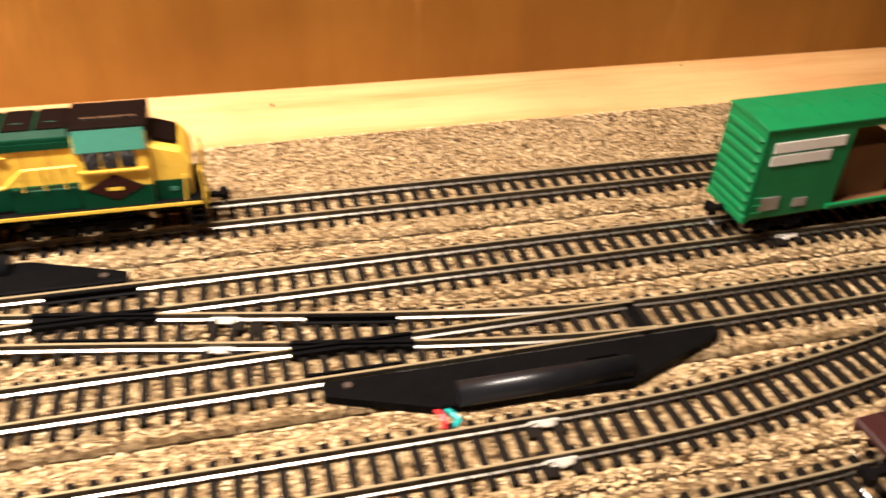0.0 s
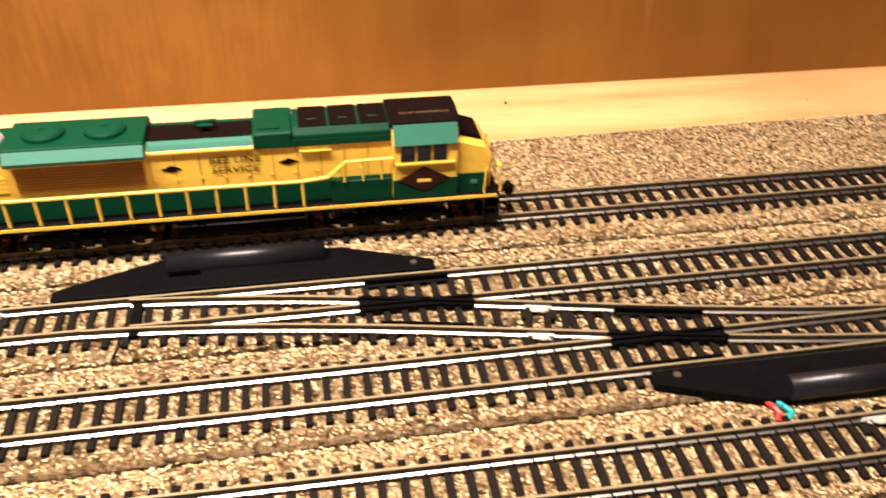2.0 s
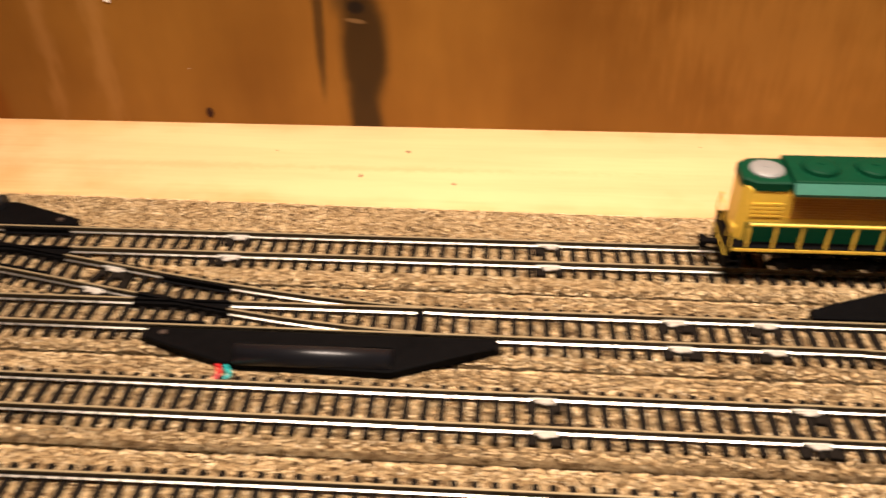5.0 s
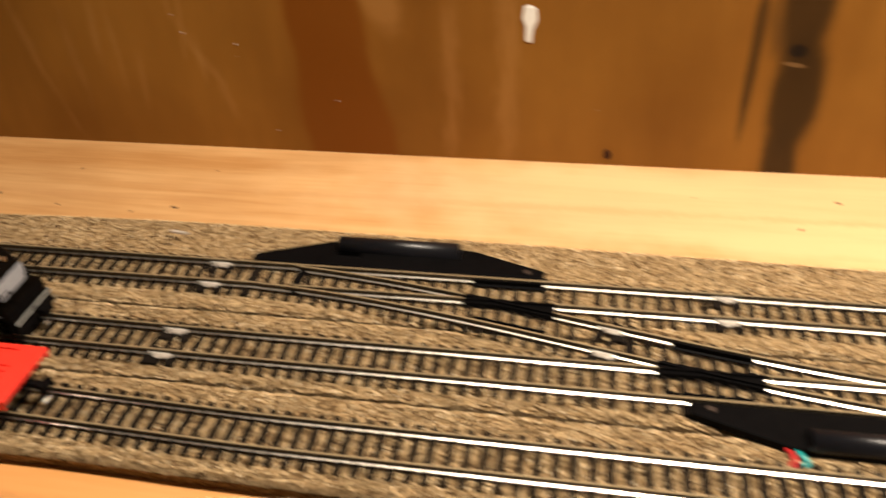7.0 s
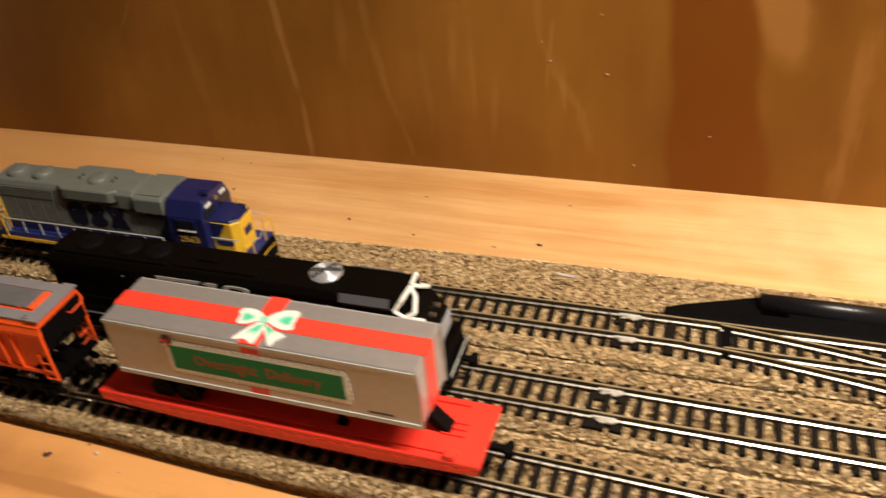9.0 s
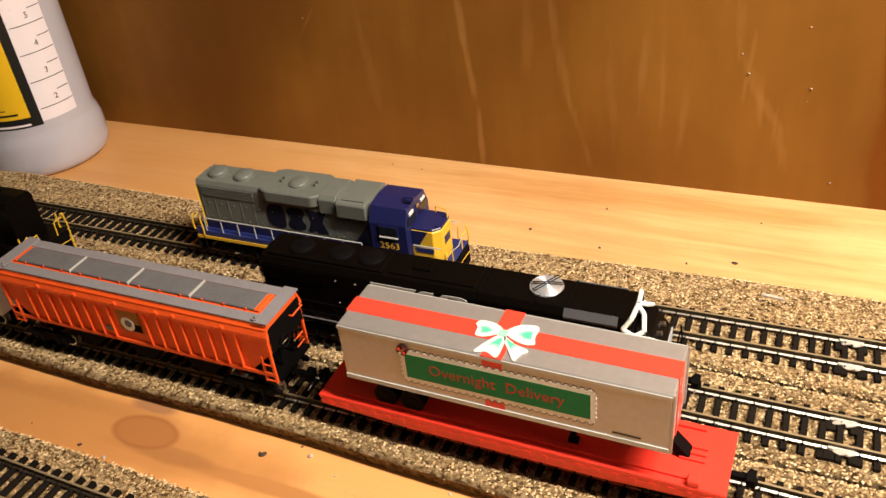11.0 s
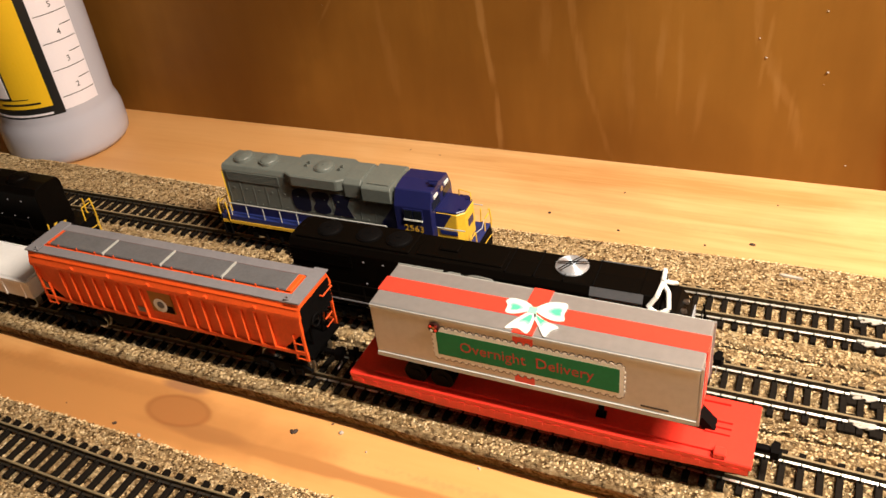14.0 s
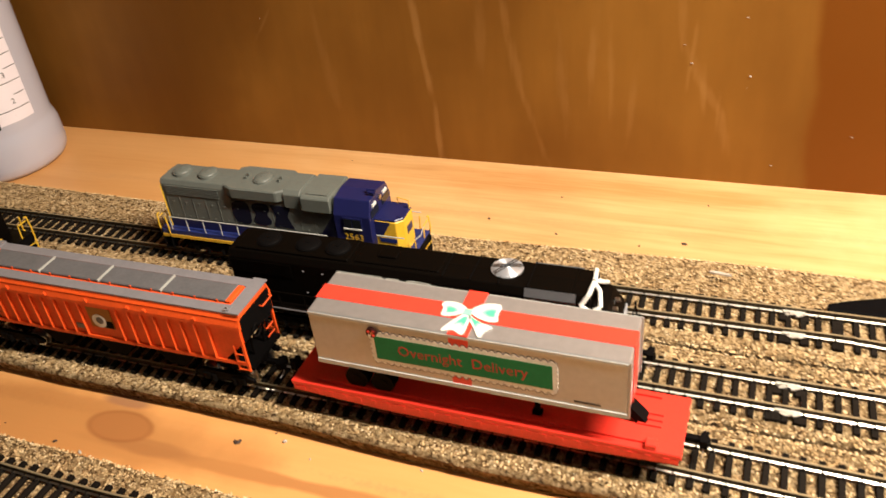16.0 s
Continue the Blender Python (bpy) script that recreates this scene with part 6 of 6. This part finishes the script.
def white_gondola(x, y, turn):
    ob = thing("gondola_car", "plain white low model freight car coupled behind the hopper", "model freight car", x, y, RAIL_Z, turn)
    L, W, z0, z1 = 0.0870, 0.0140, 0.0110, 0.0230
    part("body", boxes((-L, L, -W, W, z0, z1), bevel=0.0005), BRIGHT_WHITE, ob)
    for s in (-1, 1):
        y2 = s * W
        part("top_rail", boxes((-L, L, min(y2, y2 + s * 0.0006), max(y2, y2 + s * 0.0006), z1 - 0.0016, z1 + 0.0004)), BRIGHT_WHITE, ob)
        for i in range(12):
            rx = -L + 0.006 + (2 * L - 0.012) * i / 11
            part("rib", boxes((rx - 0.0006, rx + 0.0006, min(y2, y2 + s * 0.0005), max(y2, y2 + s * 0.0005), z0, z1 - 0.0016)), BRIGHT_WHITE, ob)
    part("cover", wrapped([(W - 0.0008, z1), (W - 0.0020, z1 + 0.0010), (0.0, z1 + 0.0018)], -L + 0.001, L - 0.001, 0.0002), BRIGHT_WHITE, ob, "smooth white cover")
    part("center_sill", boxes((-L + 0.002, L - 0.002, -0.0035, 0.0035, 0.0075, z0)), UNDER, ob)
    for e in (-1, 1):
        coupler(ob, e * (L - 0.001), e)
        truck(ob, e * (L - 0.0200), (-0.0100, 0.0100), 0.0052)
    return ob


white_gondola(-0.3950, track_c(-0.4), math.degrees(math.atan(slope_of(track_c, -0.4))))


# ---- spray bottle ----
def lathe(profile, sides=64):
    bm = bmesh.new()
    rings = [[bm.verts.new((r * math.cos(2 * math.pi * i / sides), r * math.sin(2 * math.pi * i / sides), z)) for i in range(sides)] for r, z in profile]
    for a, b in zip(rings, rings[1:]):
        for i in range(sides):
            j = (i + 1) % sides
            bm.faces.new((a[i], a[j], b[j], b[i]))
    bm.faces.new(rings[0][::-1])
    bm.faces.new(rings[-1])
    return bm


def bent_patch(r, a0, a1, z0, z1, steps=14, thick=0.0003):
    """A sticker on a round wall, from angle a0 to a1 (degrees)."""
    bm = bmesh.new()
    cols = []
    for i in range(steps + 1):
        a = radians(a0 + (a1 - a0) * i / steps)
        c, s = math.cos(a), math.sin(a)
        cols.append([bm.verts.new(((r + d) * c, (r + d) * s, z)) for d, z in ((0, z0), (thick, z0), (thick, z1), (0, z1))])
    for p, q in zip(cols, cols[1:]):
        for i in range(4):
            j = (i + 1) % 4
            bm.faces.new((p[i], q[i], q[j], p[j]))
    bm.faces.new(cols[0])
    bm.faces.new(cols[-1][::-1])
    return bm


def spray_bottle(x, y):
    ob = thing("spray_bottle", "milky plastic spray bottle with yellow and black label", "bottle", x, y, BOARD_Z)
    R = 0.0450
    prof = [(0.0400, 0.0), (0.0452, 0.0014), (0.0478, 0.0050), (0.0485, 0.0110), (0.0482, 0.0250), (0.0470, 0.0310), (0.0456, 0.0345), (R, 0.0380), (R, 0.1650), (0.0430, 0.1800), (0.0330, 0.2050), (0.0200, 0.2250), (0.0150, 0.2320), (0.0145, 0.2480)]
    part("body", lathe(prof), POLY, ob, "milky translucent bottle body", smooth=True)
    front = math.degrees(math.atan2(-0.453, 0.577)) + 5
    strip_a, strip_b = front - 1, front + 36
    scale = part("measuring_scale", bent_patch(R, strip_a, strip_b, 0.0445, 0.1640), STICKER_WHITE, ob, "white measuring strip with black marks")
    for k in range(6):
        z = 0.0540 + 0.0207 * k
        part("scale_line", bent_patch(R, strip_a + 2, strip_b - 1, z, z + 0.0005, thick=0.0005), INK, scale)
        part("scale_line", bent_patch(R, strip_b - 14, strip_b - 1, z + 0.0105, z + 0.0110, thick=0.0005), INK, scale)
        if k < 5:
            a = radians(front + 19)
            zz = z + 0.0062
            words("scale_number", str(2 + k), 0.0062, INK, scale, Matrix.Translation(((R + 0.0005) * math.cos(a), (R + 0.0005) * math.sin(a), zz)) @ Matrix.Rotation(a + math.pi / 2, 4, "Z") @ Matrix.Rotation(math.pi / 2, 4, "X"))
    band = part("label_border", bent_patch(R, front - 110, front - 1.3, 0.0425, 0.1640, 30, 0.00028), INK, ob, "black label border")
    part("label_field", bent_patch(R, front - 104, front - 10, 0.0505, 0.1600, 26, 0.0006), STICKER_YELLOW, band, "yellow label field")
    part("label_text_bar", bent_patch(R, front - 60, front - 20, 0.0535, 0.0550, 12, 0.0008), INK, band)
    part("label_text_bar", bent_patch(R, front - 55, front - 30, 0.0580, 0.0586, 12, 0.0008), INK, band)
    part("label_text_bar", bent_patch(R, front - 75, front - 12, 0.0440, 0.0455, 14, 0.0006), STICKER_WHITE, band)
    bm = bent_patch(R, front - 84, front - 46, 0.0580, 0.1000, 12, 0.0009)
    part("label_oval", bm, INK, band)
    part("label_oval_inner", bent_patch(R, front - 82, front - 48, 0.0600, 0.0980, 12, 0.0012), STICKER_WHITE, band)
    bm = bmesh.new()
    rod(bm, (0, 0, 0.2440), (0, 0, 0.2640), 0.0170, 24)
    cap = part("collar", bm, STICKER_WHITE, ob)
    part("trigger_head", boxes((-0.0180, 0.0500, -0.0100, 0.0100, 0.2640, 0.2900), (0.0300, 0.0380, -0.0050, 0.0050, 0.2250, 0.2650), bevel=0.003), STICKER_YELLOW, cap)
    return ob


spray_bottle(-0.4810, 0.0935)


flatcar(1.147, track_e(1.147) - 0.001, math.degrees(math.atan(slope_of(track_e, 1.13))), DARK_CAR, "dark maroon model flatcar on the outer track")


# ---- small details ----
def rail_joint(f, x, label):
    """Soldered rail joint: a sleeve on each rail, a bridge of paired ties and a pale smear of glue over each rail."""
    ob = thing("rail_joint", label, "rail joint", x, f(x), 0, math.degrees(math.atan(slope_of(f, x))), group="soldered rail joints")
    for s in (-1, 1):
        part("joiner", boxes((-0.0055, 0.0055, s * GAUGE - 0.0014, s * GAUGE + 0.0014, TIE_Z, TIE_Z + 0.0016), bevel=0.0003), SOLDER, ob)
        bm = bmesh.new()
        bmesh.ops.create_icosphere(bm, subdivisions=3, radius=0.0018, matrix=Matrix.Translation((0.001, s * GAUGE - 0.0016, TIE_Z + 0.0005)) @ Matrix.Diagonal((2.4, 0.95, 0.5, 1)))
        for v in bm.verts:
            v.co += Vector((1.6, 0.8, 0.5)) * 0.0011 * noise.noise(v.co * 500 + Vector((x * 50, s, 0)))
        part("solder_blob", bm, PALE, ob, smooth=True)
        part("joint_tie", boxes((-0.0070, -0.0025, s * GAUGE - 0.0062, s * GAUGE + 0.0050, CORK_Z, TIE_Z + 0.0002), (0.0030, 0.0075, s * GAUGE - 0.0062, s * GAUGE + 0.0050, CORK_Z, TIE_Z + 0.0002), bevel=0.0003), TIE, ob)
    return ob


for f, x in ((track_a, 0.545), (track_a, 0.122), (track_b, 0.120), (track_b, 0.600), (track_c, 0.644), (track_d, 0.962), (track_b, 1.115), (track_b, 0.640), (track_a, 0.385), (cross_ab, 0.3285), (cross_bc, 0.856), (track_c, 0.540)):
    rail_joint(f, x, "soldered rail joint with pale residue")

plug = thing("wall_plug", "white splash of filler on the backing wall", "filler spot", 0.275, WALL_Y, 0.088)
part("filler", prism([(-0.0035, 0.011), (-0.0045, 0.004), (-0.0020, -0.001), (-0.0026, -0.010), (0.0012, -0.011), (0.0020, -0.002), (0.0045, 0.003), (0.0040, 0.010), (0.0, 0.0125)], "y", -0.0008, 0.0002, 0.0003), WHITE, plug)
plug2 = thing("wall_plug", "small white splash of filler on the backing wall", "filler spot", 0.251, WALL_Y, 0.121)
part("filler", prism([(-0.003, 0.004), (-0.003, -0.003), (0.001, -0.005), (0.0032, -0.001), (0.003, 0.004)], "y", -0.0008, 0.0002, 0.0003), WHITE, plug2)

spot = thing("paint_spot", "small dark red paint spot low on the backing wall", "paint spot", 0.326, WALL_Y, 0.003)
part("dab", prism(rounded([(-0.0022, 0.001), (-0.0010, 0.0035), (0.0012, 0.0030), (0.0026, -0.0005), (0.0008, -0.0035), (-0.0016, -0.0025)], 3), "y", -0.0005, 0.0002), MAROON, spot)

feeder = thing("feeder_wire", "thin black feeder wire lying on the cork", "wire", 0.691, -0.072, CORK_Z)
part("wire", polyrod([(0.001, 0.006, 0.0022), (0.0003, 0.001, 0.0012), (-0.0008, -0.005, 0.0008), (-0.0005, -0.0085, 0.0006)], 0.0005, 6), UNDER, feeder)

random.seed(11)


def crumbs(name, spots, mat, label, size):
    bm = bmesh.new()
    for x, y, z in spots:
        r = size * random.uniform(0.5, 1.4)
        bmesh.ops.create_icosphere(bm, subdivisions=1, radius=r, matrix=Matrix.Translation((x, y, z + r * 0.3)) @ Matrix.Rotation(random.uniform(0, 3), 4, "Z") @ Matrix.Diagonal((random.uniform(0.8, 1.8), random.uniform(0.6, 1.1), 0.6, 1)))
    return tagged(part(name, bm, mat), label, "debris", kind="stuff")


DARK_SPOTS = [(-0.189, 0.139), (-0.017, 0.072), (0.035, 0.069), (0.061, 0.076), (0.071, 0.122), (0.436, 0.091), (1.047, 0.083), (0.894, 0.132), (-0.432, 0.056), (-0.112, -0.124), (-0.257, -0.153), (-0.221, -0.157)]
DARK_SPOTS += [(random.uniform(-0.3, 1.2), random.uniform(0.080, 0.150)) for _ in range(12)]
crumbs("dark_crumbs", [(x, y, BOARD_Z) for x, y in DARK_SPOTS], DARK_BIT, "dark crumbs scattered on the pine board", 0.0009)
crumbs("pale_crumbs", [(-0.179, -0.118, BOARD_Z), (-0.034, -0.128, BOARD_Z), (-0.088, -0.135, BOARD_Z), (-0.203, -0.160, BOARD_Z), (-0.105, -0.128, BOARD_Z)], PALE, "pale chips lying on the board and cork", 0.0012)
streak = thing("glue_streak", "dried pale glue streak along the cork edge", "glue", 0.084, 0.037, CORK_Z, -6)
part("dab", prism(rounded([(-0.0062, -0.0002), (-0.0030, 0.0011), (0.0016, 0.0008), (0.0060, 0.0004), (0.0048, -0.0007), (0.0005, -0.0010), (-0.0035, -0.0009)], 3), "z", -0.0006, 0.0011), PALE, streak)
crumbs("wall_specks", [(0.318, WALL_Y - 0.0003, 0.034), (0.150, WALL_Y - 0.0003, 0.034), (0.087, WALL_Y - 0.0003, 0.071), (0.086, WALL_Y - 0.0003, 0.063), (0.082, WALL_Y - 0.0003, 0.108), (0.106, WALL_Y - 0.0003, 0.010), (-0.252, WALL_Y - 0.0003, 0.098), (0.052, WALL_Y - 0.0003, 0.078), (0.047, WALL_Y - 0.0003, 0.090)], PALE, "pale specks on the backing wall", 0.0006)


def cork_grains(name, low, high, x0, x1, density, label):
    """Thousands of angular cork grains pressed into one strip of roadbed, thinning out towards its shoulders."""
    rng = np.random.default_rng(5 + len(name))
    xs = np.linspace(x0, x1, 400)
    lo = np.array([low(x) for x in xs])
    hi = np.array([high(x) for x in xs])
    n = int(density * (x1 - x0) * float((hi - lo).mean()))
    x = rng.uniform(x0, x1, n)
    a, c = np.interp(x, xs, lo), np.interp(x, xs, hi)
    y = a + 0.0003 + (c - a - 0.0006) * rng.uniform(0, 1, n)
    edge = np.minimum(y - a, c - y)
    z = CORK_Z - 0.0001 - 0.0016 * np.clip(1 - edge / 0.0026, 0, 1)
    size = rng.uniform(0.00036, 0.00084, n)
    corner = np.array([(1, 0, 0), (0, 1, 0), (-1, 0, 0), (0, -1, 0), (0, 0, 0.5), (0, 0, -0.4)])
    spin = rng.uniform(0, 2 * math.pi, n)
    p = corner[None] * size[:, None, None] * rng.uniform(0.5, 1.55, (n, 6, 1))
    q = p.copy()
    q[..., 0] = p[..., 0] * np.cos(spin)[:, None] - p[..., 1] * np.sin(spin)[:, None]
    q[..., 1] = p[..., 0] * np.sin(spin)[:, None] + p[..., 1] * np.cos(spin)[:, None]
    q[..., 2] += q[..., 0] * rng.uniform(-0.35, 0.35, n)[:, None] + q[..., 1] * rng.uniform(-0.35, 0.35, n)[:, None]
    q += np.stack([x, y, z], 1)[:, None]
    tri = np.array([(0, 1, 4), (1, 2, 4), (2, 3, 4), (3, 0, 4), (1, 0, 5), (2, 1, 5), (3, 2, 5), (0, 3, 5)])
    faces = (tri[None] + 6 * np.arange(n)[:, None, None]).reshape(-1, 3)
    me = bpy.data.meshes.new(name)
    me.from_pydata(q.reshape(-1, 3).tolist(), [], faces.tolist())
    me.materials.append(GRAIN)
    return tagged(new(name, me), label, "cork grains", kind="stuff")


cork_grains("cork_grains_back", shift(seam_ab, 0.0006), edge_a, -0.55, 1.40, 600000, "golden cork grains on the back roadbed")
cork_grains("cork_grains_middle", shift(seam_bc, 0.0006), shift(seam_ab, -0.0006), -0.45, 1.35, 620000, "golden cork grains on the middle roadbed")
cork_grains("cork_grains_front", edge_c, shift(seam_bc, -0.0006), -0.40, 1.30, 640000, "golden cork grains on the front roadbed")
cork_grains("cork_grains_curve", low_d, shift(edge_d, -0.0003), -0.40, 1.25, 640000, "golden cork grains under the curved track")
cork_grains("cork_grains_outer", shift(low_d, -0.055), shift(low_d, -0.0005), 0.55, 1.25, 420000, "golden cork grains on the outer roadbed")
crumbs("dark_lump", [(0.0 - 0.129, -0.1345, BOARD_Z), (-0.1275, -0.1340, BOARD_Z)], DARK_BIT, "small dark lump on the pine board", 0.0013)
